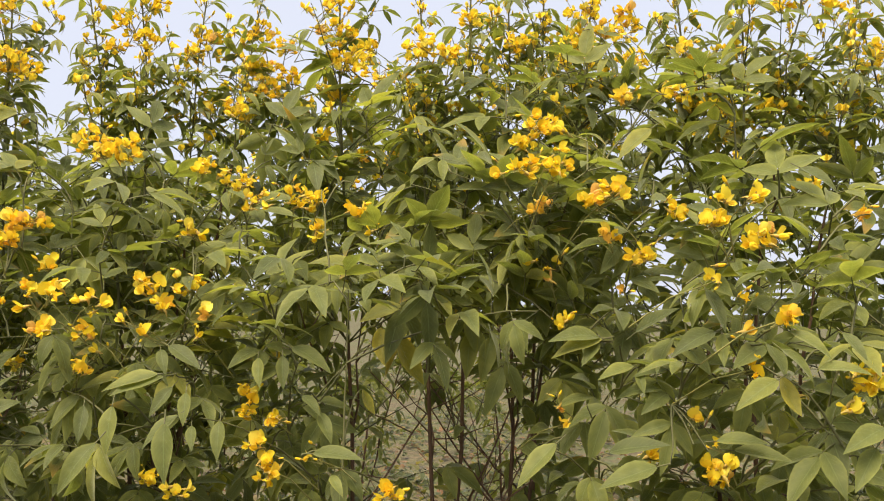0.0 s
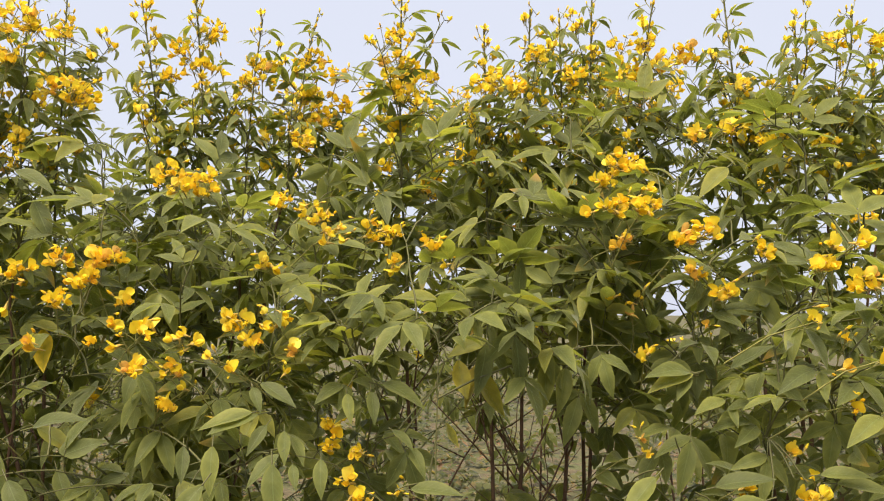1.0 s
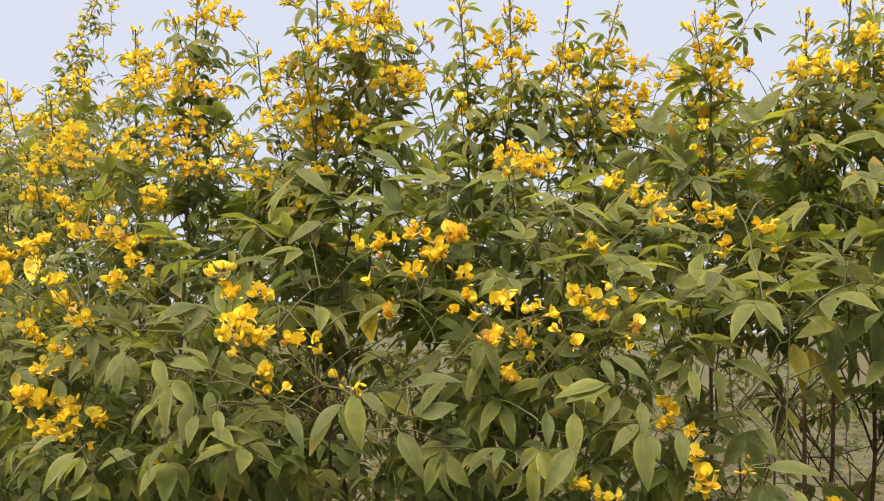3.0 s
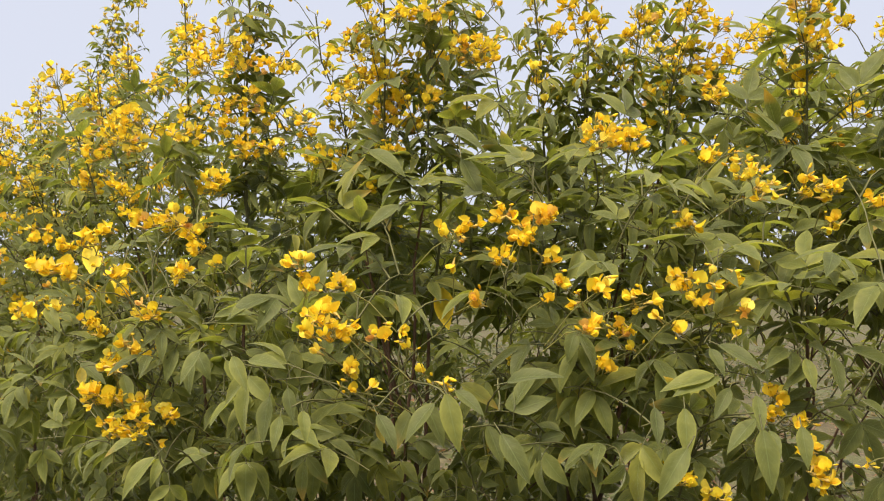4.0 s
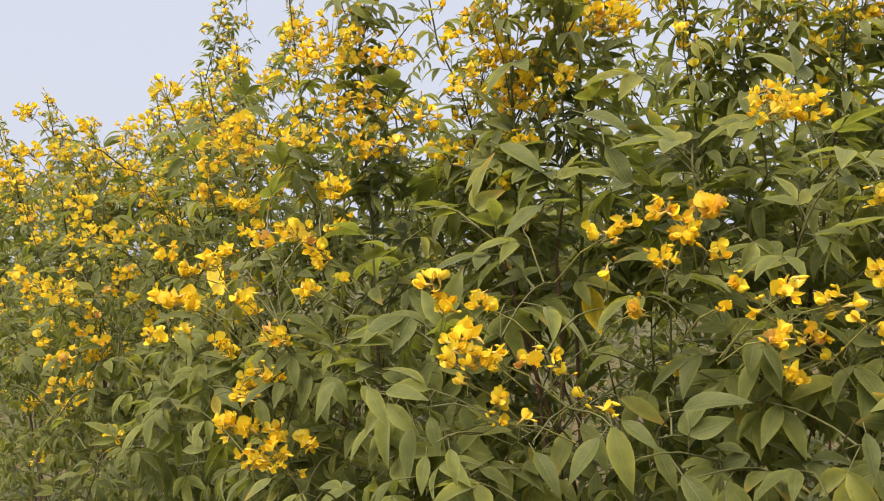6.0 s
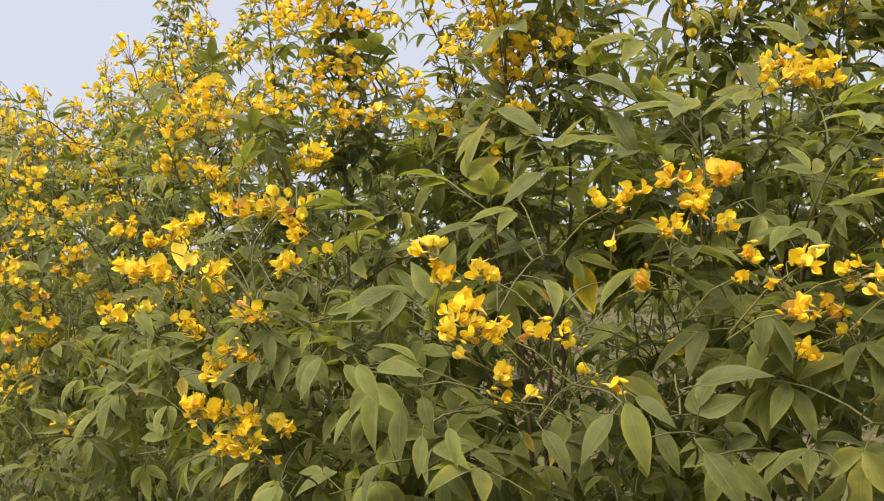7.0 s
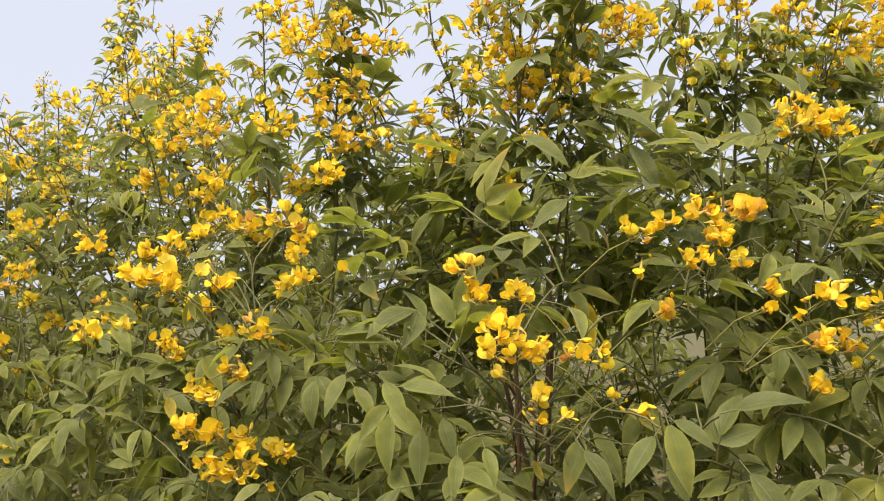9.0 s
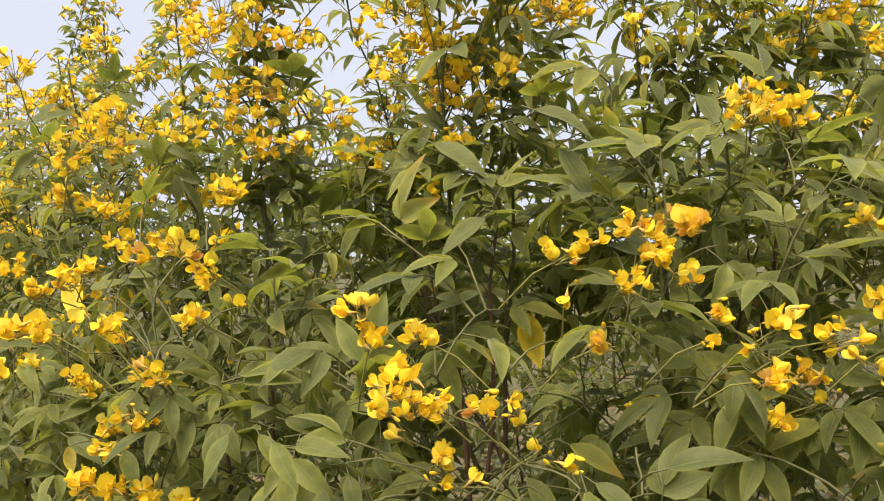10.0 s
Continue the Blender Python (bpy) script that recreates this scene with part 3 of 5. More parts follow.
    def fill(self, n, half_x, y0, y1, z0, z1, scale=1.0, slim=False):
        """Leafy twigs through the depth of the bush."""
        r = self.rng
        for k in range(n):
            x = r.uniform(-half_x, half_x)
            y = r.uniform(y0, y1)
            z = r.uniform(z0, z1)
            self.twig((self.base.x + x, self.base.y + y, z), True, 0.026, scale, 1.0, slim)

    def finish(self):
        self.dress()
        if self.mass.f:
            ob = child("foliage", self.mass.mesh("foliage", [leaf_mass_mat, twig_mat, stalk_mat]), self.root)
            tagged(ob, kind="stuff")
        if self.blooms.f:
            ob = child("blossom", self.blooms.mesh("blossom", [petal_mass_mat, calyx_mat]), self.root)
            tagged(ob, kind="stuff")


# ---- ground ----
def field():
    """One sheet: gently uneven near the bushes, flat out to the horizon."""
    ticks = [-2500, -600, -200, -80, -40, -22, -14, -10] + [-8 + 0.25 * k for k in range(65)] + [10, 14, 22, 40, 80, 200, 600, 2500]
    s = Soup()
    pts = []
    for y in ticks:
        for x in ticks:
            near = max(0.0, 1 - max(abs(x), abs(y)) / 9)
            h = near * (0.05 * noise.noise((x * 0.9, y * 0.9, 0)) + 0.03 * noise.noise((x * 3, y * 3, 4)))
            pts.append((x, y, h - 0.02))
    s.grid(pts, [(0, 0)] * len(pts), len(ticks), len(ticks))
    ob = new("ground", s.mesh("ground", [soil_mat]))
    tagged(ob, "dry brown field soil with patchy weeds and litter", "ground", kind="structure")


field()


def litter():
    """Fallen dry leaves on the soil under and about the row."""
    r = random.Random(31)
    s = Soup()
    for k in range(5000):
        y = 1.2 + 11 * r.random() ** 1.8 if k % 4 else r.gauss(1.6, 1.6)
        x = r.gauss(0, 1.3 + abs(y) * 0.45) - 0.5
        w = r.uniform(0, 6.28)
        h = 0.05 * noise.noise((x * 0.9, y * 0.9, 0)) * max(0.0, 1 - max(abs(x), abs(y)) / 9)
        blade(s, (x, y, h + r.uniform(0.0, 0.02)), (math.cos(w), math.sin(w), r.uniform(-.1, .5)), (r.uniform(-.6, .6), r.uniform(-.6, .6), 1), r.uniform(0.06, 0.13), r.uniform(0.025, 0.05), r.uniform(-.8, 1.2), 0.4, r.uniform(-1, 1), r, 0, 5, 3)
    ob = new("leaf_litter", s.mesh("leaf_litter", [leaf_dry_mat]))
    tagged(ob, "dry curled fallen leaves strewn on the soil", "leaf litter", kind="stuff")


def small_leaf(s, p, ahead, up, length, width):
    """A cheap folded leaf of four faces."""
    m = frame_of(Vector(p), ahead, up)
    base = len(s.v)
    for x, y, z in ((0, 0, 0), (0.45, -0.5, 0.12), (0.5, 0, 0.02), (0.45, 0.5, 0.12), (1, 0, -0.12)):
        s.v.append(tuple(m @ Vector((x * length, y * width, z * length))))
    for f, uv in (((0, 1, 2), ((.5, 0), (0, .5), (.5, .5))), ((0, 2, 3), ((.5, 0), (.5, .5), (1, .5))), ((1, 4, 2), ((0, .5), (.5, 1), (.5, .5))), ((2, 4, 3), ((.5, .5), (.5, 1), (1, .5)))):
        s.f.append(tuple(base + k for k in f))
        s.uv += uv
        s.mi.append(0)


def weeds():
    """Low leafy weeds that cover most of the soil, taller behind the row."""
    r = random.Random(33)
    s = Soup()
    for k in range(12000):
        behind = k % 3 > 0
        y = 2.4 + 22 * r.random() ** 1.5 if behind else r.gauss(0.5, 4.5)
        x = r.gauss(0, 1.8 + max(1.0, abs(y)) * 0.5) - 0.6
        if noise.noise((x * 0.7, y * 0.7, 9.0)) < -0.15:
            continue
        tall = r.uniform(0.05, 0.30 if y > 2.2 else 0.12)
        for j in range(r.randint(4, 7)):
            w = r.uniform(0, 6.28)
            q = (x + r.uniform(-.07, .07), y + r.uniform(-.07, .07), tall * r.uniform(0.1, 1.0) - 0.02)
            small_leaf(s, q, (math.cos(w), math.sin(w), r.uniform(-.3, .8)), (r.uniform(-.4, .4), r.uniform(-.7, .2), 1), r.uniform(0.06, 0.15), r.uniform(0.04, 0.09))
    ob = new("weeds", s.mesh("weeds", [weed_mat]))
    tagged(ob, "low leafy green weeds covering the soil", "weeds", kind="stuff")


litter()
weeds()

LABEL = "tall green pigeon pea bush covered in yellow flowers"
BARE_LABEL = "tall pigeon pea bush with bare brown lower stems and yellow flowers"
THICK_LABEL = "leafy pigeon pea bush crowded with clusters of bright yellow flowers"
FAR_LABEL = "pigeon pea bush thick with small yellow flowers further along the row"
BACK_LABEL = "leafy green pigeon pea bush standing behind the flowering row"
# flower clusters: place, number of flowers (below zero: faded), width
FLOWERS_1a = (
    (0.348, 1.18, 1.792, 2, 0.035),
    (0.358, 1.01, 1.787, 3, 0.03),
    (0.389, 1.01, 1.789, 3, 0.033),
    (0.343, 1.011, 1.762, 3, 0.036),
    (0.41, 1.023, 1.741, 5, 0.046),
    (0.366, 1.066, 1.695, 2, 0.031),
    (0.404, 1.068, 1.672, 2, 0.028),
    (0.404, 1.071, 1.632, -2, 0.021),
    (0.415, 1.074, 1.589, 3, 0.028),
    (0.44, 1.03, 1.652, -3, 0.033),
    (0.387, 1.133, 1.454, 6, 0.05),
    (0.383, 1.13, 1.492, 2, 0.022),
    (0.361, 1.128, 1.521, -2, 0.029),
    (0.521, 1.015, 1.581, 5, 0.045),
    (0.5, 1.017, 1.549, 4, 0.029),
    (0.614, 1.475, 2.188, 4, 0.049),
    (0.697, 1.475, 2.189, 4, 0.049),
    (0.775, 1.481, 2.107, 3, 0.049),
)
FLOWERS_1b = (
    (0.619, 1.397, 1.863, 2, 0.036),
    (0.654, 1.301, 1.803, -2, 0.034),
)
FLOWERS_2a = (
    (0.178, 1.309, 1.937, 6, 0.051),
    (0.157, 1.311, 1.907, 4, 0.039),
    (0.196, 1.233, 1.885, 2, 0.02),
    (0.198, 1.234, 1.863, 4, 0.048),
    (0.213, 1.386, 1.991, 1, 0.016),
    (0.214, 1.29, 1.923, 1, 0.017),
    (0.317, 1.346, 1.991, 3, 0.035),
    (0.264, 1.177, 1.817, 4, 0.042),
    (0.236, 1.198, 1.808, -4, 0.039),
    (0.181, 1.298, 1.811, -3, 0.042),
    (0.312, 1.244, 1.733, 5, 0.04),
    (0.292, 1.247, 1.684, -1, 0.015),
    (0.268, 1.242, 1.761, -3, 0.04),
    (0.169, 1.303, 1.731, 2, 0.03),
    (0.207, 1.304, 1.727, 1, 0.015),
    (0.195, 1.305, 1.702, -1, 0.017),
    (0.216, 1.31, 1.637, 3, 0.03),
    (0.226, 1.32, 1.491, -2, 0.025),
)
FLOWERS_2b = (
    (0.205, 1.318, 1.516, -1, 0.015),
    (0.306, 1.172, 1.467, 2, 0.034),
    (0.273, 1.575, 2.153, 3, 0.047),
    (0.33, 1.575, 2.169, 3, 0.052),
    (0.351, 1.475, 2.162, 3, 0.049),
    (0.444, 1.479, 2.109, 2, 0.039),
    (0.299, 1.572, 2.21, 3, 0.042),
    (0.164, 1.575, 2.147, 3, 0.052),
    (0.43, 1.484, 2.036, -3, 0.049),
    (0.489, 1.486, 2.012, 2, 0.029),
    (0.518, 1.49, 1.959, 2, 0.029),
)
FLOWERS_3a = (
    (-0.036, 1.275, 1.394, 4, 0.045),
    (0.044, 1.478, 2.096, 3, 0.039),
    (0.078, 1.474, 2.154, 3, 0.039),
    (0.148, 1.234, 1.86, 3, 0.04),
    (0.114, 1.234, 1.852, -1, 0.015),
)
FLOWERS_4a = (
    (-0.3, 1.411, 1.862, 5, 0.06),
    (-0.263, 1.414, 1.83, 4, 0.055),
    (-0.208, 1.414, 1.835, 4, 0.06),
    (-0.175, 1.414, 1.831, 3, 0.037),
    (-0.167, 1.418, 1.783, 3, 0.037),
    (-0.109, 1.416, 1.815, 3, 0.042),
    (-0.083, 1.418, 1.781, -1, 0.017),
    (-0.261, 1.375, 1.519, 2, 0.031),
    (-0.269, 1.377, 1.492, 3, 0.035),
    (-0.225, 1.378, 1.484, 3, 0.04),
    (-0.217, 1.302, 1.419, 5, 0.05),
    (-0.238, 1.299, 1.456, 2, 0.033),
    (-0.155, 1.301, 1.439, 1, 0.015),
    (-0.009, 1.477, 2.105, 5, 0.058),
    (-0.164, 1.572, 2.159, 7, 0.073),
    (-0.174, 1.569, 2.211, 3, 0.042),
    (-0.148, 1.576, 2.102, 5, 0.068),
    (-0.106, 1.574, 2.136, 2, 0.031),
)
FLOWERS_4b = (
    (-0.168, 1.62, 2.055, 3, 0.043),
    (-0.285, 1.721, 2.177, 3, 0.045),
    (-0.307, 1.727, 2.086, 4, 0.057),
    (-0.273, 1.725, 2.115, 3, 0.057),
    (-0.25, 1.729, 2.058, 3, 0.057),
    (-0.188, 1.585, 1.969, 2, 0.031),
    (-0.12, 1.588, 1.931, -2, 0.031),
)
FLOWERS_5a = (
    (-0.523, 1.387, 1.912, 7, 0.073),
    (-0.478, 1.388, 1.903, 6, 0.055),
    (-0.356, 1.41, 1.88, 3, 0.037),
    (-0.382, 1.447, 1.777, 2, 0.038),
    (-0.613, 1.395, 1.788, -3, 0.036),
    (-0.633, 1.346, 1.757, -4, 0.044),
    (-0.599, 1.399, 1.72, 3, 0.036),
    (-0.583, 1.302, 1.682, 2, 0.03),
    (-0.526, 1.263, 1.673, 3, 0.041),
    (-0.562, 1.254, 1.654, 2, 0.024),
    (-0.599, 1.253, 1.661, 2, 0.02),
    (-0.539, 1.256, 1.619, 3, 0.037),
    (-0.493, 1.307, 1.615, 3, 0.042),
    (-0.469, 1.264, 1.658, 3, 0.045),
    (-0.441, 1.306, 1.635, 1, 0.015),
    (-0.474, 1.309, 1.588, 1, 0.015),
    (-0.653, 1.42, 1.559, 3, 0.032),
    (-0.514, 1.341, 1.558, 4, 0.035),
)
FLOWERS_5b = (
    (-0.404, 1.313, 1.686, 5, 0.051),
    (-0.349, 1.313, 1.689, 4, 0.055),
    (-0.383, 1.315, 1.656, 3, 0.034),
    (-0.319, 1.316, 1.646, -2, 0.026),
    (-0.336, 1.318, 1.611, -1, 0.017),
    (-0.408, 1.318, 1.612, -2, 0.026),
    (-0.403, 1.322, 1.401, 3, 0.042),
    (-0.356, 1.324, 1.383, 3, 0.042),
    (-0.331, 1.719, 2.194, 5, 0.063),
    (-0.33, 1.724, 2.131, 4, 0.068),
    (-0.353, 1.726, 2.097, 4, 0.068),
    (-0.43, 1.67, 2.166, 6, 0.066),
    (-0.338, 1.512, 2.002, 4, 0.05),
    (-0.458, 1.672, 2.144, 2, 0.033),
    (-0.572, 1.618, 2.193, 3, 0.043),
    (-0.545, 1.62, 2.158, 4, 0.054),
    (-0.514, 1.615, 2.231, 4, 0.064),
    (-0.588, 1.621, 2.139, 2, 0.032),
)
FLOWERS_5c = (
    (-0.671, 1.31, 1.718, 4, 0.045),
    (-0.64, 1.311, 1.745, -3, 0.036),
    (-0.601, 1.312, 1.779, -5, 0.045),
    (-0.664, 1.306, 1.78, 4, 0.041),
    (-0.707, 1.313, 1.649, -2, 0.036),
)
FLOWERS_6a = (
    (-0.735, 1.574, 2.087, 6, 0.068),
    (-0.772, 1.566, 2.201, 3, 0.042),
    (-0.906, 1.195, 1.615, 8, 0.068),
    (-0.876, 1.198, 1.608, 4, 0.042),
    (-0.825, 1.203, 1.608, 3, 0.034),
    (-0.798, 1.206, 1.608, 2, 0.025),
    (-0.787, 1.209, 1.59, 2, 0.025),
    (-0.865, 1.204, 1.554, 3, 0.034),
    (-0.869, 1.206, 1.527, 2, 0.021),
    (-0.839, 1.208, 1.534, -1, 0.015),
    (-0.908, 1.197, 1.58, -2, 0.025),
    (-0.954, 1.233, 1.7, 3, 0.039),
    (-0.94, 1.237, 1.67, 3, 0.035),
    (-0.892, 1.242, 1.671, 3, 0.035),
    (-0.917, 1.242, 1.641, 3, 0.035),
    (-0.773, 1.264, 1.547, 2, 0.026),
    (-0.751, 1.268, 1.532, 1, 0.016),
    (-0.731, 1.301, 1.753, 5, 0.077),
)
FLOWERS_6b = (
    (-0.739, 1.305, 1.707, 2, 0.023),
    (-1.13, 1.367, 1.703, 2, 0.024),
    (-1.048, 1.555, 1.958, 3, 0.055),
    (-0.944, 1.504, 2.087, 8, 0.08),
    (-0.894, 1.512, 2.047, 5, 0.059),
    (-0.926, 1.51, 2.04, 3, 0.043),
    (-0.861, 1.519, 2.006, 4, 0.054),
    (-0.903, 1.516, 1.998, 3, 0.054),
    (-0.891, 1.519, 1.967, -4, 0.054),
    (-0.843, 1.525, 1.953, -3, 0.043),
    (-0.801, 1.476, 1.992, 2, 0.036),
    (-0.716, 1.477, 2.074, 6, 0.062),
    (-0.757, 1.473, 2.077, 3, 0.047),
    (-0.801, 1.391, 2.164, 5, 0.06),
    (-0.761, 1.395, 2.164, 4, 0.045),
    (-0.843, 1.391, 2.108, 3, 0.045),
    (-0.789, 1.396, 2.11, 3, 0.045),
    (-0.939, 1.443, 2.213, 3, 0.047),
)
FLOWERS_6c = (
    (-0.909, 1.478, 1.841, 2, 0.031),
    (-0.869, 1.477, 1.9, 2, 0.031),
)
FLOWERS_7a = (
    (-1.275, 1.363, 1.569, 3, 0.039),
    (-1.303, 1.364, 1.527, 3, 0.039),
    (-1.301, 1.368, 1.483, 2, 0.029),
    (-1.265, 1.376, 1.436, 5, 0.068),
    (-1.208, 1.38, 1.454, 2, 0.029),
    (-1.244, 1.362, 1.622, -4, 0.049),
    (-1.188, 1.362, 1.69, 3, 0.039),
    (-1.29, 1.352, 1.688, 3, 0.039),
    (-1.303, 1.393, 1.785, 2, 0.035),
    (-1.338, 1.436, 1.831, 3, 0.047),
    (-1.217, 1.402, 1.779, 4, 0.06),
    (-1.272, 1.397, 1.767, -3, 0.045),
    (-1.417, 1.569, 1.951, 8, 0.102),
    (-1.461, 1.568, 1.915, 4, 0.057),
    (-1.39, 1.57, 1.975, 4, 0.068),
    (-1.168, 1.451, 1.85, 4, 0.047),
    (-1.332, 1.393, 1.754, 2, 0.035),
    (-1.191, 1.407, 1.751, 2, 0.03),
)
FLOWERS_7b = (
    (-1.213, 1.584, 2.128, 8, 0.103),
    (-1.178, 1.591, 2.09, 7, 0.092),
    (-1.252, 1.583, 2.103, 5, 0.069),
    (-1.226, 1.593, 2.008, 4, 0.069),
    (-1.163, 1.598, 2.022, 4, 0.069),
    (-1.15, 1.604, 1.977, 4, 0.069),
    (-1.207, 1.6, 1.957, 5, 0.074),
    (-1.177, 1.606, 1.921, 4, 0.057),
    (-1.12, 1.611, 1.924, 3, 0.057),
    (-1.109, 1.599, 2.082, 5, 0.074),
    (-1.307, 1.614, 2.147, 3, 0.058),
    (-1.166, 1.619, 2.253, 5, 0.07),
    (-1.119, 1.625, 2.238, 4, 0.058),
    (-1.478, 1.699, 2.126, 4, 0.062),
    (-1.414, 1.711, 2.061, 1, 0.022),
    (-1.434, 1.672, 1.84, 4, 0.052),
    (-1.427, 1.674, 1.798, 3, 0.042),
    (-1.392, 1.683, 1.791, 3, 0.042),
)
FLOWERS_7c = (
    (-1.352, 1.694, 1.778, 7, 0.062),
    (-1.371, 1.793, 1.867, 1, 0.02),
    (-1.268, 1.718, 1.856, -4, 0.052),
    (-1.251, 1.618, 1.782, 2, 0.029),
    (-1.387, 1.425, 1.738, 3, 0.044),
    (-1.43, 1.413, 1.727, -4, 0.044),
    (-1.374, 1.272, 1.693, 5, 0.039),
    (-1.341, 1.281, 1.683, 6, 0.051),
    (-1.298, 1.293, 1.696, -2, 0.023),
    (-1.404, 1.574, 1.645, 5, 0.054),
    (-1.571, 1.528, 1.607, 4, 0.049),
    (-1.519, 1.543, 1.613, 3, 0.049),
    (-1.459, 1.559, 1.595, 3, 0.044),
    (-1.436, 1.565, 1.574, -4, 0.049),
    (-1.345, 1.538, 1.604, -4, 0.042),
    (-1.385, 1.526, 1.526, 5, 0.047),
    (-1.335, 1.54, 1.533, -2, 0.028),
    (-1.345, 1.381, 1.479, 6, 0.051),
)
FLOWERS_7d = (
    (-1.308, 1.391, 1.473, -3, 0.038),
    (-1.268, 1.402, 1.466, -4, 0.046),
    (-1.228, 1.413, 1.451, 4, 0.038),
    (-1.311, 1.39, 1.426, 5, 0.051),
    (-1.287, 1.396, 1.421, 3, 0.034),
    (-1.243, 1.408, 1.401, 1, 0.015),
    (-1.241, 1.464, 1.685, 3, 0.035),
    (-1.235, 1.518, 1.731, 4, 0.036),
    (-1.201, 1.527, 1.702, -1, 0.016),
)
FLOWERS_8a = (
    (-1.745, 2.213, 2.162, 5, 0.086),
    (-1.574, 2.052, 2.153, 5, 0.071),
    (-1.574, 2.051, 2.035, 6, 0.091),
    (-1.508, 2.069, 2.09, 3, 0.058),
    (-1.54, 1.955, 1.892, 4, 0.074),
    (-1.559, 2.054, 1.95, 4, 0.078),
    (-1.66, 1.713, 1.757, 6, 0.072),
    (-1.897, 1.855, 1.685, 3, 0.049),
    (-1.977, 1.833, 1.653, 2, 0.049),
    (-1.942, 1.842, 1.632, -3, 0.049),
    (-1.974, 1.833, 1.597, 4, 0.062),
    (-1.86, 1.76, 1.581, 2, 0.041),
    (-1.968, 1.833, 1.479, 3, 0.056),
    (-1.982, 1.829, 1.437, 2, 0.037),
    (-1.843, 1.763, 1.373, 2, 0.047),
)
FLOWERS_9a = (
    (-2.085, 2.325, 1.949, 6, 0.109),
    (-2.34, 2.91, 2.25, 7, 0.12),
    (-1.95, 2.259, 1.996, 4, 0.075),
    (-1.909, 2.269, 1.949, 2, 0.052),
    (-1.787, 2.2, 2.022, 7, 0.1),
    (-2.245, 2.279, 1.787, 5, 0.094),
    (-2.146, 2.306, 1.797, 3, 0.078),
    (-1.918, 2.161, 1.772, 2, 0.043),
    (-1.785, 2.202, 2.186, 5, 0.086),
    (-1.795, 2.199, 2.137, 3, 0.071),
    (-2.42, 2.89, 2.33, 4, 0.09),
    (-2.133, 1.894, 1.686, 4, 0.065),
    (-2.052, 1.811, 1.577, 2, 0.049),
    (-2.034, 1.815, 1.471, 3, 0.049),
    (-2.019, 1.819, 1.427, 2, 0.037),
)
FLOWERS_10a = (
    (-2.07, 2.917, 2.757, 3, 0.075),
    (-2.09, 2.922, 2.66, 3, 0.065),
    (-2.11, 2.93, 2.56, 3, 0.07),
    (-2.404, 2.344, 2.12, 3, 0.073),
    (-2.433, 2.334, 2.008, 5, 0.097),
    (-2.453, 2.328, 1.928, 5, 0.097),
    (-2.488, 2.318, 1.865, 6, 0.097),
    (-2.437, 2.336, 2.228, 2, 0.049),
    (-2.391, 2.451, 2.164, 3, 0.068),
    (-2.372, 2.455, 2.061, 4, 0.084),
    (-2.286, 2.479, 2.14, 4, 0.084),
    (-2.272, 2.483, 2.097, 4, 0.084),
    (-2.344, 2.462, 1.975, 7, 0.118),
    (-2.303, 2.264, 1.822, 9, 0.125),
)
GAPS = [(0.01, 0.17, 0.0, 1.64), (-0.706, 0.09, 1.40, 1.62), (-0.806, 0.06, 1.40, 1.62), (-0.883, 0.06, 1.40, 1.62)]
BLOOMS = FLOWERS_1a + FLOWERS_1b + FLOWERS_2a + FLOWERS_2b + FLOWERS_3a + FLOWERS_4a + FLOWERS_4b + FLOWERS_5a + FLOWERS_5b + FLOWERS_5c + FLOWERS_6a + FLOWERS_6b + FLOWERS_6c + FLOWERS_7a + FLOWERS_7b + FLOWERS_7c + FLOWERS_7d + FLOWERS_8a + FLOWERS_9a + FLOWERS_10a
# yellowed leaves that hang free of the foliage
OPEN = ((-0.781, 1.60, 1.620), (-0.781, 1.60, 1.70), (-0.76, 1.42, 1.69), (-0.76, 1.42, 1.62), (-0.74, 1.2, 1.65), (-1.45, 1.56, 1.695), (-1.45, 1.56, 1.77), (-1.32, 1.35, 1.77), (-1.32, 1.35, 1.70), (-0.049, 1.433, 1.574))

bush = Plant((1.0, 1.45), 100, LABEL, near=True)
bush.shoot((0.9, 1.5, 2.3), flowers=6)
bush.shoot((1.15, 1.6, 2.4), flowers=6)
bush.shoot((0.75, 1.5, 2.25), flowers=6)
bush.fill(54, 0.45, -0.4, 0.4, 0.9, 2.1)
bush.fill(22, 0.4, 0.1, 0.8, 1.75, 2.35, 1, True)
bush.fill(14, 0.34, 0.0, 0.7, 1.86, 2.12, 0.95, True)
bush.finish()

bush = Plant((0.58, 1.5), 101, LABEL, near=True)
bush.shoot((0.449, 1.566, 2.305), flowers=10)
bush.shoot((0.54, 1.471, 2.236), flowers=10)
bush.shoot((0.647, 1.47, 2.257), flowers=10)
bush.shoot((0.745, 1.474, 2.219), flowers=10)
for row in FLOWERS_1a:
    bush.cluster(*row)
for row in FLOWERS_1b:
    bush.cluster(*row)
for spot in (
    (0.362, 1.142, 1.61),
    (0.345, 1.186, 1.699),
    (0.523, 1.136, 1.721),
    (0.505, 1.179, 1.815),
    (0.503, 1.093, 1.613),
    (0.545, 1.092, 1.627),
    (0.451, 1.147, 1.552),
    (0.452, 1.151, 1.493),
    (0.489, 1.153, 1.464),
    (0.516, 1.051, 1.495),
    (0.543, 1.054, 1.455),
    (0.478, 1.324, 1.886),
    (0.435, 1.327, 1.851),
    (0.589, 1.228, 1.838),
    (0.637, 1.231, 1.799),
    (0.597, 1.137, 1.7),
):
    bush.twig(spot)
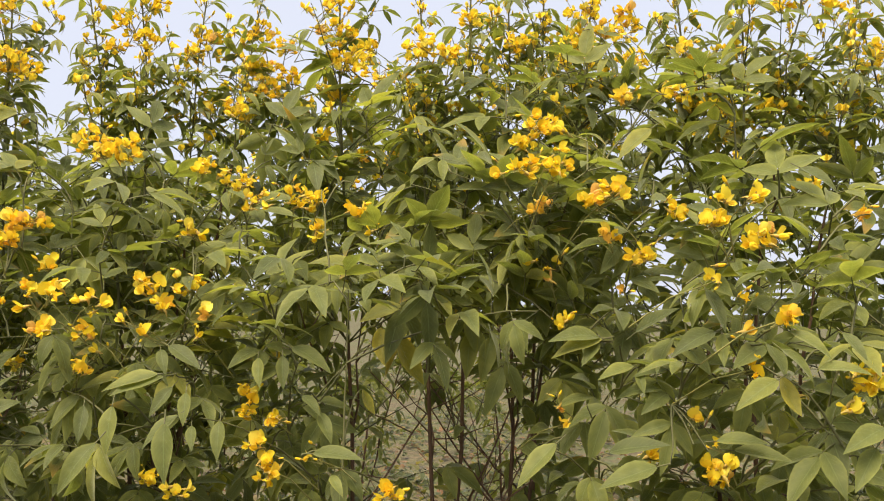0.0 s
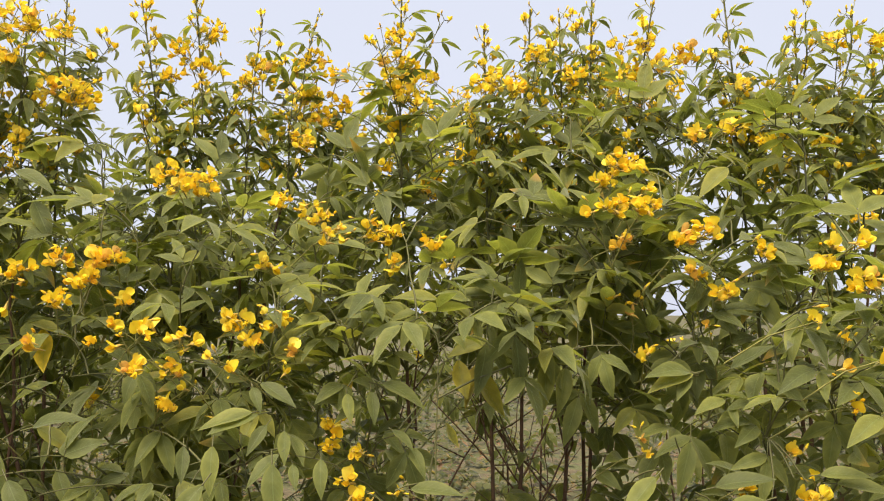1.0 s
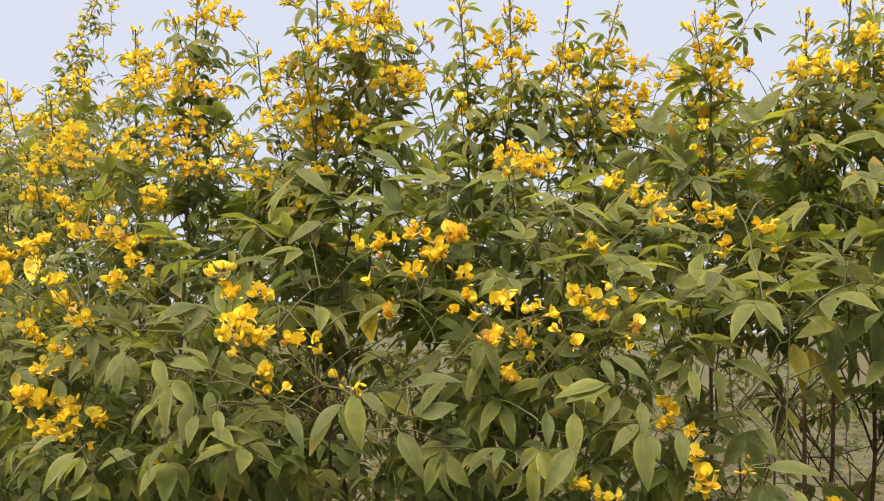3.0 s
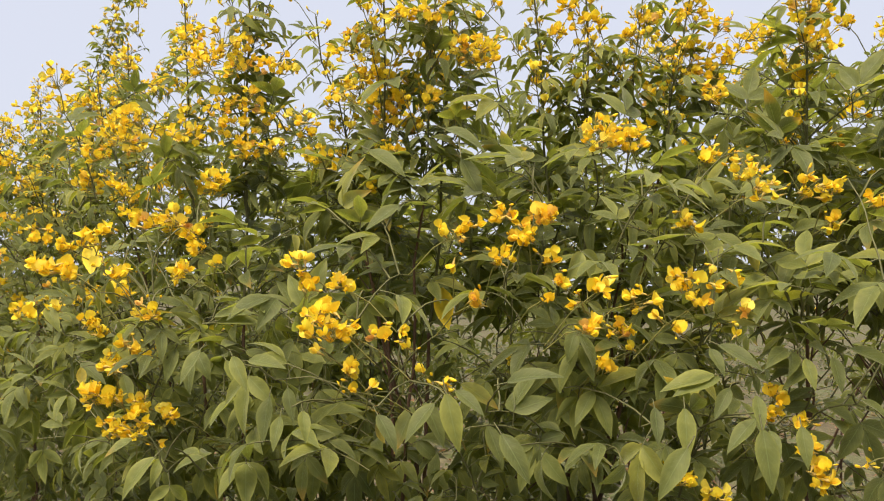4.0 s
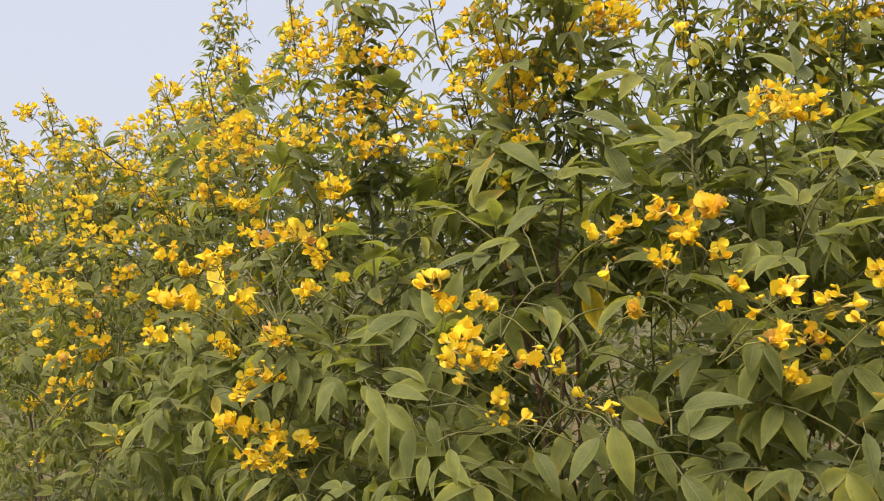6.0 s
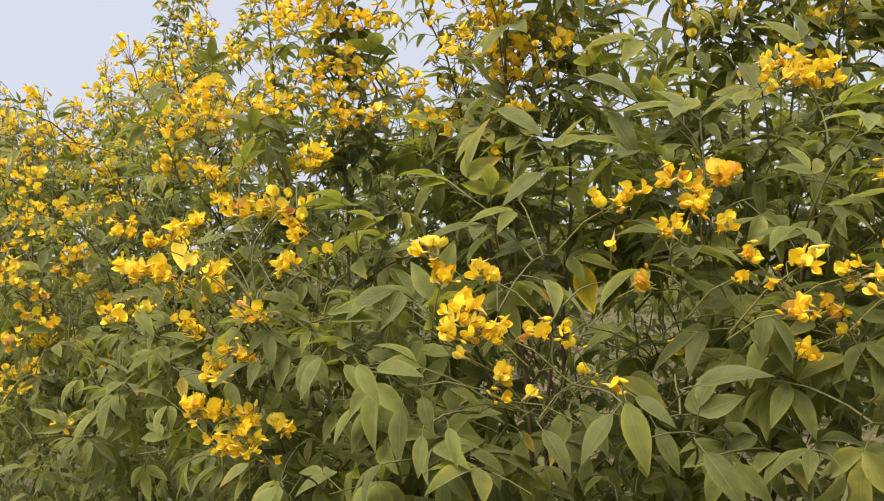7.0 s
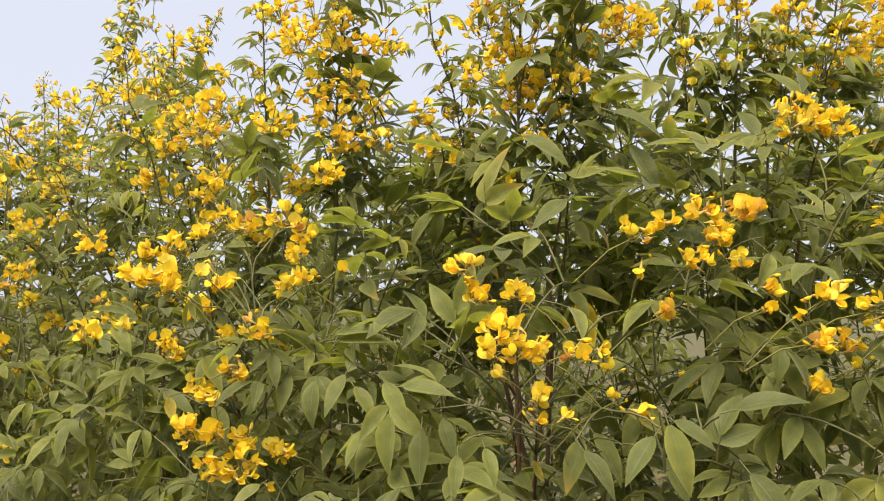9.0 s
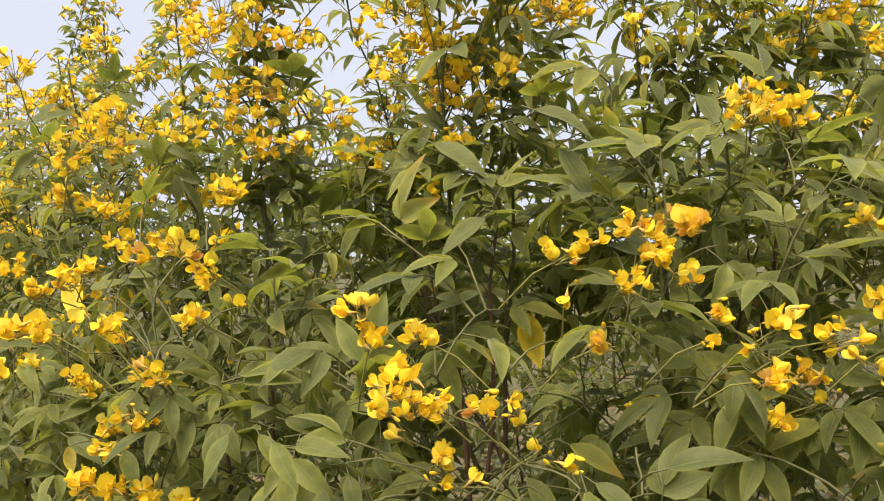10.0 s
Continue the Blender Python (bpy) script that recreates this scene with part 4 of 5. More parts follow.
for row in (
    (0.371, 1.091, 1.633, 0.31, 1.067, 1.601),
    (0.38, 1.091, 1.63, 0.376, 1.068, 1.591),
    (0.36, 1.087, 1.685, 0.377, 1.066, 1.632),
    (0.426, 1.034, 1.579, 0.369, 1.011, 1.544),
    (0.431, 1.032, 1.615, 0.459, 1.01, 1.577),
    (0.442, 1.031, 1.635, 0.481, 1.008, 1.603),
    (0.494, 1.011, 1.635, 0.51, 0.988, 1.604),
    (0.467, 1.014, 1.594, 0.518, 0.989, 1.588),
    (0.294, 1.071, 1.471, 0.193, 1.048, 1.437),
    (0.367, 1.069, 1.503, 0.421, 1.045, 1.503),
    (0.388, 1.07, 1.492, 0.45, 1.046, 1.482),
    (0.532, 0.998, 1.53, 0.474, 0.975, 1.503),
    (0.523, 1, 1.507, 0.488, 0.978, 1.461),
    (0.484, 1.097, 1.84, 0.52, 1.075, 1.805),
):
    bush.big_leaf(*row)
bush.old_leaf(0.436, 1.060, 1.536, -1.2, 0.6)
bush.bloom(14, .33, .0, .8, 1.9, 2.28)
bush.fill(42, 0.35, -0.3, 0.4, 1.2, 2.1)
bush.fill(16, 0.36, 0.2, 0.7, 1.68, 1.98)
bush.fill(30, 0.4, 0.1, 0.9, 1.8, 2.32, 1, True)
bush.fill(12, 0.36, 0.2, 0.9, 1.8, 2.15)
bush.fill(16, 0.35, -0.25, 0.3, 1.0, 1.4)
bush.fill(14, 0.34, 0.0, 0.7, 1.86, 2.12, 0.95, True)
bush.fill(16, 0.32, 0.0, 0.8, 1.98, 2.2, 0.95, True)
bush.finish()

bush = Plant((0.2, 1.75), 102, BARE_LABEL, near=True)
bush.shoot((0.154, 1.665, 2.298), flowers=10)
bush.shoot((0.231, 1.711, 2.363), flowers=10)
bush.shoot((0.314, 1.566, 2.293), flowers=10)
bush.bare(12)
for row in FLOWERS_2a:
    bush.cluster(*row)
for row in FLOWERS_2b:
    bush.cluster(*row)
for spot in (
    (0.229, 1.339, 1.651),
    (0.247, 1.292, 1.602),
    (0.351, 1.245, 1.573),
    (0.287, 1.246, 1.549),
    (0.24, 1.248, 1.524),
    (0.268, 1.153, 1.44),
    (0.176, 1.252, 1.46),
    (0.341, 1.37, 1.938),
    (0.268, 1.42, 1.938),
    (0.105, 1.515, 1.996),
    (0.144, 1.511, 2.056),
    (0.41, 1.465, 2.026),
    (0.223, 1.432, 1.762),
    (0.158, 1.429, 1.798),
    (0.297, 1.289, 1.652),
):
    bush.twig(spot)
for row in (
    (0.254, 1.211, 1.619, 0.156, 1.188, 1.581),
    (0.25, 1.211, 1.621, 0.175, 1.186, 1.614),
    (0.25, 1.211, 1.615, 0.223, 1.188, 1.582),
    (0.293, 1.194, 1.584, 0.241, 1.17, 1.565),
    (0.3, 1.194, 1.575, 0.303, 1.171, 1.547),
    (0.29, 1.16, 1.63, 0.341, 1.133, 1.662),
    (0.186, 1.17, 1.482, 0.131, 1.149, 1.424),
    (0.244, 1.1, 1.483, 0.313, 1.075, 1.496),
    (0.341, 1.291, 1.929, 0.288, 1.269, 1.877),
):
    bush.big_leaf(*row)
bush.bloom(14, .33, .0, .8, 1.9, 2.28)
bush.fill(9, 0.3, -0.25, 0.3, 1.7, 2.05)
bush.fill(7, 0.36, 0.3, 0.8, 1.68, 1.95)
bush.fill(15, 0.35, 0.1, 0.9, 1.75, 2.3, 1, True)
bush.fill(9, 0.36, 0.3, 0.9, 1.75, 2.05)
bush.fill(16, 0.32, 0.0, 0.8, 1.98, 2.2, 0.95, True)
bush.fill(13, 0.22, -0.5, -0.28, 1.62, 1.86, 0.92)
bush.finish()

bush = Plant((0.05, 1.72), 103, BARE_LABEL, near=True)
bush.shoot((-0.012, 1.519, 2.22), flowers=10)
bush.shoot((0.08, 1.566, 2.27), flowers=10)
bush.bare(12)
for row in FLOWERS_3a:
    bush.cluster(*row)
for spot in (
    (0.046, 1.373, 1.873),
    (-0.019, 1.423, 1.861),
    (0.065, 1.43, 1.769),
    (0.104, 1.439, 1.649),
    (0.1, 1.374, 1.855),
    (0.016, 1.516, 1.975),
):
    bush.twig(spot)
for row in (
    (-0.041, 1.364, 1.708, 0.035, 1.34, 1.689),
    (-0.039, 1.365, 1.691, -0.036, 1.342, 1.652),
    (-0.025, 1.367, 1.655, 0.027, 1.344, 1.629),
    (-0.029, 1.368, 1.644, -0.017, 1.345, 1.614),
    (-0.115, 1.222, 1.427, -0.095, 1.199, 1.402),
    (0.08, 1.41, 1.622, 0.073, 1.391, 1.542),
    (0.113, 1.411, 1.613, 0.093, 1.392, 1.525),
    (0.019, 1.351, 1.892, -0.017, 1.328, 1.864),
    (0.032, 1.352, 1.889, 0.033, 1.329, 1.85),
    (0.047, 1.352, 1.889, 0.091, 1.328, 1.872),
    (0.053, 1.355, 1.843, 0.139, 1.331, 1.835),
):
    bush.big_leaf(*row)
bush.bloom(14, .33, .0, .8, 1.9, 2.28)
bush.fill(11, 0.3, -0.25, 0.3, 1.7, 2.05)
bush.fill(7, 0.36, 0.3, 0.8, 1.68, 1.95)
bush.fill(15, 0.35, 0.1, 0.9, 1.75, 2.3, 1, True)
bush.fill(9, 0.36, 0.3, 0.9, 1.75, 2.05)
bush.fill(13, 0.22, -0.5, -0.28, 1.62, 1.86, 0.92)
bush.finish()

bush = Plant((-0.12, 1.8), 104, BARE_LABEL, near=True)
bush.shoot((-0.16, 1.563, 2.299), flowers=10)
bush.bare(12)
for row in FLOWERS_4a:
    bush.cluster(*row)
for row in FLOWERS_4b:
    bush.cluster(*row)
for spot in (
    (-0.09, 1.412, 1.735),
    (-0.177, 1.341, 1.578),
    (-0.142, 1.346, 1.51),
    (-0.118, 1.301, 1.449),
    (-0.266, 1.385, 1.664),
    (-0.239, 1.391, 1.575),
    (-0.309, 1.475, 1.818),
    (-0.054, 1.516, 1.975),
    (-0.114, 1.514, 1.994),
    (-0.212, 1.519, 1.914),
    (-0.046, 1.428, 1.796),
):
    bush.twig(spot)
for row in (
    (-0.307, 1.216, 1.493, -0.299, 1.193, 1.461),
    (-0.268, 1.216, 1.5, -0.265, 1.195, 1.448),
    (-0.238, 1.311, 1.581, -0.23, 1.289, 1.538),
    (-0.202, 1.311, 1.584, -0.196, 1.289, 1.536),
    (-0.184, 1.29, 1.598, -0.122, 1.268, 1.561),
    (-0.099, 1.362, 1.723, -0.196, 1.336, 1.723),
    (-0.095, 1.362, 1.72, -0.124, 1.339, 1.7),
    (-0.085, 1.352, 1.72, -0.091, 1.329, 1.696),
    (-0.079, 1.362, 1.726, -0.004, 1.337, 1.731),
    (-0.072, 1.353, 1.717, -0.046, 1.33, 1.69),
    (-0.125, 1.363, 1.702, -0.126, 1.342, 1.646),
    (-0.168, 1.295, 1.528, -0.138, 1.272, 1.5),
    (-0.143, 1.297, 1.503, -0.121, 1.275, 1.46),
    (-0.142, 1.24, 1.454, -0.07, 1.216, 1.449),
):
    bush.big_leaf(*row)
bush.old_leaf(-0.049, 1.40, 1.574, -0.6, 1.1)
bush.old_leaf(-0.024, 1.43, 1.572, -2.3, 0.95)
bush.old_leaf(-0.066, 1.41, 1.58, -1.4, 0.8)
bush.old_leaf(-0.302, 1.363, 1.69, -1.5, 0.45)
bush.old_leaf(-0.092, 1.368, 1.486, -0.6, 0.5)
bush.old_leaf(-0.136, 1.459, 1.619, -0.6, 0.4)
bush.bloom(14, .33, .0, .8, 1.9, 2.28)
bush.fill(14, 0.3, -0.25, 0.3, 1.7, 2.05)
bush.fill(7, 0.36, 0.3, 0.8, 1.68, 1.95)
bush.fill(9, 0.35, 0.1, 0.9, 1.75, 2.27, 1, True)
bush.fill(10, 0.2, 0.3, 0.8, 1.0, 1.5)
bush.fill(6, 0.32, 0.0, 0.8, 1.98, 2.2, 0.95, True)
bush.fill(13, 0.22, -0.5, -0.28, 1.62, 1.86, 0.92)
bush.finish()

bush = Plant((-0.5, 1.8), 105, LABEL, near=True)
bush.shoot((-0.645, 1.611, 2.283), flowers=10)
bush.shoot((-0.546, 1.611, 2.295), flowers=10)
bush.shoot((-0.429, 1.663, 2.271), flowers=10)
bush.shoot((-0.326, 1.712, 2.301), flowers=10)
bush.bare(8)
for row in FLOWERS_5a:
    bush.cluster(*row)
for row in FLOWERS_5b:
    bush.cluster(*row)
for row in FLOWERS_5c:
    bush.cluster(*row)
for spot in (
    (-0.359, 1.338, 1.611),
    (-0.445, 1.39, 1.573),
    (-0.341, 1.344, 1.534),
    (-0.384, 1.297, 1.48),
    (-0.467, 1.296, 1.479),
    (-0.51, 1.435, 1.644),
    (-0.579, 1.393, 1.518),
    (-0.608, 1.349, 1.437),
    (-0.495, 1.249, 1.438),
    (-0.451, 1.52, 1.872),
    (-0.482, 1.476, 1.778),
    (-0.62, 1.521, 1.851),
    (-0.689, 1.519, 1.87),
    (-0.557, 1.427, 1.755),
    (-0.688, 1.495, 1.893),
    (-0.723, 1.225, 1.472),
    (-0.684, 1.278, 1.494),
    (-0.655, 1.234, 1.45),
    (-0.688, 1.422, 1.566),
    (-0.671, 1.49, 1.977),
    (-0.668, 1.326, 1.535),
):
    bush.twig(spot)
for row in (
    (-0.361, 1.279, 1.599, -0.307, 1.256, 1.566),
    (-0.373, 1.279, 1.593, -0.357, 1.257, 1.556),
    (-0.371, 1.261, 1.559, -0.497, 1.239, 1.517),
    (-0.363, 1.262, 1.556, -0.43, 1.238, 1.529),
    (-0.35, 1.263, 1.541, -0.374, 1.24, 1.5),
    (-0.416, 1.214, 1.518, -0.414, 1.193, 1.454),
    (-0.455, 1.214, 1.518, -0.452, 1.192, 1.471),
    (-0.326, 1.215, 1.507, -0.366, 1.193, 1.464),
    (-0.328, 1.165, 1.502, -0.319, 1.146, 1.423),
    (-0.321, 1.233, 1.536, -0.317, 1.211, 1.492),
    (-0.419, 1.167, 1.475, -0.458, 1.146, 1.409),
    (-0.728, 1.169, 1.532, -0.704, 1.154, 1.445),
    (-0.718, 1.19, 1.534, -0.677, 1.172, 1.504),
    (-0.652, 1.13, 1.489, -0.614, 1.113, 1.43),
    (-0.649, 1.196, 1.547, -0.535, 1.181, 1.561),
    (-0.692, 1.404, 1.454, -0.665, 1.385, 1.395),
):
    bush.big_leaf(*row)
for row in (
    (-0.529, 1.376, 1.518, -0.557, 1.342, 1.467),
    (-0.526, 1.377, 1.511, -0.502, 1.357, 1.449),
    (-0.459, 1.396, 1.549, -0.538, 1.348, 1.518),
    (-0.447, 1.399, 1.534, -0.481, 1.363, 1.518),
    (-0.569, 1.439, 1.587, -0.534, 1.422, 1.58),
    (-0.65, 1.468, 1.529, -0.583, 1.46, 1.548),
):
    bush.big_leaf(*row)
bush.fill(22, 0.33, 0, 0.5, 0.9, 1.45)
bush.fill(44, 0.3, -0.25, 0.4, 1.3, 2.0)
bush.fill(20, 0.35, 0, 0.5, 1.65, 2.0)
bush.fill(12, 0.35, 0.1, 0.8, 1.75, 2.22, 0.95, True)
bush.fill(26, 0.34, -0.4, 0.0, 1.0, 1.36)
bush.fill(10, 0.34, -0.1, 0.6, 1.8, 2.08, 0.95, True)
bush.fill(14, 0.36, -0.35, 0.1, 1.15, 1.5)
bush.fill(6, 0.32, 0.0, 0.8, 1.98, 2.2, 0.95, True)
bush.fill(12, 0.26, -0.5, -0.3, 1.68, 1.95, 0.92)
bush.fill(14, 0.3, 0.0, 0.6, 1.5, 1.95)
bush.finish()

bush = Plant((-0.9, 1.85), 106, THICK_LABEL, near=True)
bush.shoot((-0.782, 1.61, 2.282), flowers=8)
bush.shoot((-0.89, 1.441, 2.298), flowers=8)
bush.shoot((-1.041, 1.588, 2.173), flowers=8)
bush.shoot((-0.785, 1.455, 2.262), flowers=8)
bush.bare(8)
for row in FLOWERS_6a:
    bush.cluster(*row)
for row in FLOWERS_6b:
    bush.cluster(*row)
for row in FLOWERS_6c:
    bush.cluster(*row)
for spot in (
    (-0.812, 1.484, 1.887),
    (-0.752, 1.486, 1.932),
    (-0.744, 1.53, 2.017),
    (-0.852, 1.482, 1.854),
    (-0.952, 1.52, 1.889),
    (-0.974, 1.476, 1.786),
    (-1.047, 1.467, 1.804),
    (-1.118, 1.463, 1.769),
    (-1.054, 1.422, 1.727),
    (-0.876, 1.436, 1.776),
    (-0.817, 1.439, 1.809),
    (-0.88, 1.345, 1.662),
    (-1.089, 1.377, 1.634),
    (-1.03, 1.382, 1.637),
    (-1.072, 1.335, 1.55),
    (-1.003, 1.293, 1.528),
    (-0.957, 1.301, 1.494),
    (-0.831, 1.265, 1.47),
    (-0.762, 1.27, 1.49),
    (-1.005, 1.25, 1.444),
    (-1.141, 1.383, 1.496),
    (-1.116, 1.294, 1.387),
    (-0.839, 1.218, 1.416),
    (-0.748, 1.464, 1.601),
    (-1.034, 1.563, 1.882),
    (-0.842, 1.569, 2.034),
    (-1.071, 1.456, 1.488),
    (-1.018, 1.418, 1.447),
    (-1.108, 1.447, 1.558),
    (-1.072, 1.351, 1.424),
):
    bush.twig(spot)
for row in (
    (-1.049, 1.235, 1.566, -1.018, 1.217, 1.518),
    (-1.026, 1.238, 1.561, -0.962, 1.22, 1.552),
    (-1.096, 1.23, 1.575, -1.115, 1.207, 1.526),
    (-0.744, 1.169, 1.519, -0.778, 1.144, 1.469),
    (-0.958, 1.18, 1.492, -0.959, 1.158, 1.448),
    (-0.927, 1.182, 1.5, -0.915, 1.162, 1.459),
    (-1.141, 1.187, 1.427, -1.175, 1.163, 1.369),
    (-0.818, 1.163, 1.502, -0.788, 1.144, 1.454),
    (-0.885, 1.375, 1.887, -0.818, 1.361, 1.838),
    (-0.765, 1.384, 1.922, -0.686, 1.371, 1.873),
    (-0.739, 1.391, 1.875, -0.702, 1.375, 1.805),
    (-0.829, 1.338, 1.796, -0.875, 1.312, 1.754),
    (-1.14, 1.387, 1.617, -1.068, 1.381, 1.622),
    (-1.136, 1.388, 1.607, -1.027, 1.392, 1.604),
    (-1.109, 1.363, 1.547, -1.077, 1.346, 1.502),
    (-1.079, 1.372, 1.563, -1.025, 1.36, 1.542),
):
    bush.big_leaf(*row)
for row in (
    (-1.01, 1.286, 1.503, -1.008, 1.26, 1.435),
    (-0.984, 1.293, 1.516, -0.967, 1.272, 1.468),
    (-0.79, 1.377, 1.49, -0.746, 1.362, 1.402),
    (-0.806, 1.373, 1.483, -0.829, 1.34, 1.415),
    (-0.739, 1.443, 1.514, -0.675, 1.434, 1.474),
    (-0.885, 1.665, 1.76, -0.955, 1.62, 1.718),
    (-0.939, 1.651, 1.786, -0.941, 1.624, 1.731),
    (-0.771, 1.646, 1.921, -0.746, 1.627, 1.872),
):
    bush.big_leaf(*row)
bush.old_leaf(-0.797, 1.60, 1.622, -1.3, 1.0, GOLD_LEAF)
bush.old_leaf(-0.876, 1.405, 1.404, -0.5, 0.4)
bush.fill(30, 0.33, 0, 0.5, 0.9, 1.45)
bush.fill(46, 0.3, -0.3, 0.4, 1.2, 2.0)
bush.fill(20, 0.35, 0, 0.5, 1.65, 2.0)
bush.fill(15, 0.35, 0.0, 0.8, 1.8, 2.22, 0.95, True)
bush.fill(36, 0.34, -0.45, 0.0, 0.95, 1.34)
bush.fill(18, 0.34, -0.1, 0.6, 1.8, 2.08, 0.95, True)
bush.fill(14, 0.36, -0.35, 0.1, 1.15, 1.5)
bush.fill(20, 0.34, 0.0, 0.6, 1.45, 1.95)
bush.finish()

bush = Plant((-1.3, 1.95), 107, THICK_LABEL, near=True, small=0.45)
bush.shoot((-1.353, 1.702, 2.243), flowers=9)
bush.shoot((-1.181, 1.61, 2.346), flowers=9)
bush.shoot((-1.591, 1.79, 2.116), flowers=9)
for row in FLOWERS_7a:
    bush.cluster(*row)
for row in FLOWERS_7b:
    bush.cluster(*row)
for row in FLOWERS_7c:
    bush.cluster(*row)
for row in FLOWERS_7d:
    bush.cluster(*row)
for spot in (
    (-1.144, 1.376, 1.573),
    (-1.212, 1.371, 1.551),
    (-1.17, 1.289, 1.384),
    (-1.224, 1.284, 1.372),
    (-1.222, 1.411, 1.659),
    (-1.352, 1.494, 1.72),
    (-1.24, 1.549, 1.806),
    (-1.211, 1.523, 1.602),
    (-1.141, 1.49, 1.587),
    (-1.248, 1.512, 1.559),
    (-1.123, 1.547, 1.597),
    (-1.135, 1.439, 1.509),
    (-1.384, 1.579, 1.58),
    (-1.323, 1.491, 1.481),
    (-1.504, 1.65, 1.574),
    (-1.556, 1.635, 1.535),
    (-1.541, 1.587, 1.472),
    (-1.537, 1.535, 1.375),
    (-1.417, 1.464, 1.378),
    (-1.18, 1.426, 1.427),
    (-1.269, 1.506, 1.496),
    (-1.257, 1.614, 1.66),
    (-1.396, 1.681, 1.713),
    (-1.397, 1.577, 1.698),
    (-1.254, 1.825, 1.854),
    (-1.137, 1.753, 1.853),
    (-1.521, 1.646, 1.637),
):
    bush.twig(spot)
for row in (
    (-1.197, 1.231, 1.443, -1.225, 1.205, 1.419),
    (-1.211, 1.398, 1.561, -1.214, 1.37, 1.505),
    (-1.338, 1.466, 1.507, -1.31, 1.448, 1.453),
    (-1.417, 1.466, 1.524, -1.362, 1.454, 1.489),
    (-1.533, 1.539, 1.619, -1.493, 1.523, 1.571),
    (-1.362, 1.481, 1.575, -1.326, 1.465, 1.523),
):
    bush.big_leaf(*row)
bush.old_leaf(-1.46, 1.56, 1.695, -1.1, 0.85, GOLD_LEAF)
bush.old_leaf(-1.391, 1.421, 1.477, -1, 0.45)
bush.bloom(14, .38, -.55, -.05, 1.75, 2.08)
bush.fill(30, 0.33, 0, 0.5, 0.9, 1.45)
bush.fill(46, 0.3, -0.25, 0.4, 1.2, 1.93)
bush.fill(20, 0.35, 0, 0.5, 1.6, 2.0)
bush.fill(24, 0.35, 0.0, 0.8, 1.8, 2.22, 0.95, True)
bush.fill(30, 0.34, -0.45, 0.0, 0.95, 1.4)
bush.fill(18, 0.34, -0.1, 0.6, 1.8, 2.08, 0.95, True)
bush.fill(14, 0.36, -0.35, 0.1, 1.15, 1.5)
bush.finish()

bush = Plant((-1.72, 2.2), 108, THICK_LABEL, near=True, small=0.8)
bush.shoot((-1.66, 2.05, 2.26), flowers=10)
bush.shoot((-1.845, 2.186, 2.233), flowers=10)
for row in FLOWERS_8a:
    bush.cluster(*row)
for spot in (
    (-1.606, 1.622, 1.549),
    (-1.723, 1.693, 1.484),
    (-1.839, 1.765, 1.543),
    (-1.622, 1.616, 1.446),
    (-1.716, 1.59, 1.378),
    (-1.879, 1.649, 1.361),
    (-1.993, 1.722, 1.423),
    (-1.609, 1.831, 1.821),
    (-1.514, 1.753, 1.781),
    (-1.711, 1.907, 1.816),
    (-1.517, 1.961, 1.878),
    (-1.416, 1.989, 1.971),
    (-1.835, 1.872, 1.725),
    (-1.824, 1.77, 1.612),
    (-1.685, 2.123, 1.951),
):
    bush.twig(spot)
bush.bloom(28, .38, -.55, -.05, 1.5, 2.08)
bush.fill(70, 0.33, -0.4, 0.4, 0.9, 1.95)
bush.fill(26, 0.35, 0.0, 0.8, 1.8, 2.18, 0.9, True)
bush.fill(26, 0.34, -0.5, 0.0, 0.95, 1.45)
bush.fill(16, 0.36, -0.2, 0.5, 1.7, 2.05, 0.9, True)
bush.fill(14, 0.36, -0.35, 0.1, 1.15, 1.5)
bush.fill(24, 0.38, -0.6, -0.1, 1.1, 1.7)
bush.finish()

bush = Plant((-2.1, 2.45), 109, THICK_LABEL, near=True, small=1)
bush.shoot((-2.129, 2.42, 2.2), flowers=11)
bush.shoot((-2.44, 2.88, 2.38), flowers=11)
for row in FLOWERS_9a:
    bush.cluster(*row)
for spot in (
    (-2.013, 1.822, 1.538),
    (-2.094, 2.009, 1.703),
    (-2.215, 2.08, 1.776),
    (-1.888, 2.066, 1.855),
    (-2.204, 1.978, 1.628),
    (-2.18, 2.194, 1.876),
):
    bush.twig(spot)
bush.bloom(36, .38, -.55, -.05, 1.4, 2.08)
bush.fill(76, 0.35, -0.4, 0.4, 0.9, 1.95)
bush.fill(24, 0.35, 0.0, 0.5, 1.75, 2.15, 0.9, True)
bush.fill(16, 0.36, -0.2, 0.5, 1.7, 2.05, 0.9, True)
bush.fill(24, 0.38, -0.6, -0.1, 1.1, 1.7)
bush.finish()

bush = Plant((-2.55, 2.65), 110, FAR_LABEL, near=False, small=1)
bush.shoot((-2.451, 2.332, 2.253), flowers=12)
bush.shoot((-2.39, 2.451, 2.172), flowers=12)
bush.shoot((-2.348, 2.567, 2.182), flowers=12)
bush.shoot((-2.10, 2.90, 2.80), flowers=16)
bush.shoot((-1.82, 2.80, 2.56), flowers=16)
bush.shoot((-2.83, 2.539, 2.251), flowers=12)
bush.shoot((-2.6, 3.2, 2.2), flowers=12)
bush.shoot((-2.85, 3.0, 2.15), flowers=12)
for row in FLOWERS_10a:
    bush.cluster(*row)
bush.bloom(44, .45, -.45, .3, 1.15, 2.12)
bush.fill(76, 0.38, -0.4, 0.4, 0.9, 1.98)
bush.fill(30, 0.42, -0.6, 0.0, 1.0, 1.8)
bush.finish()

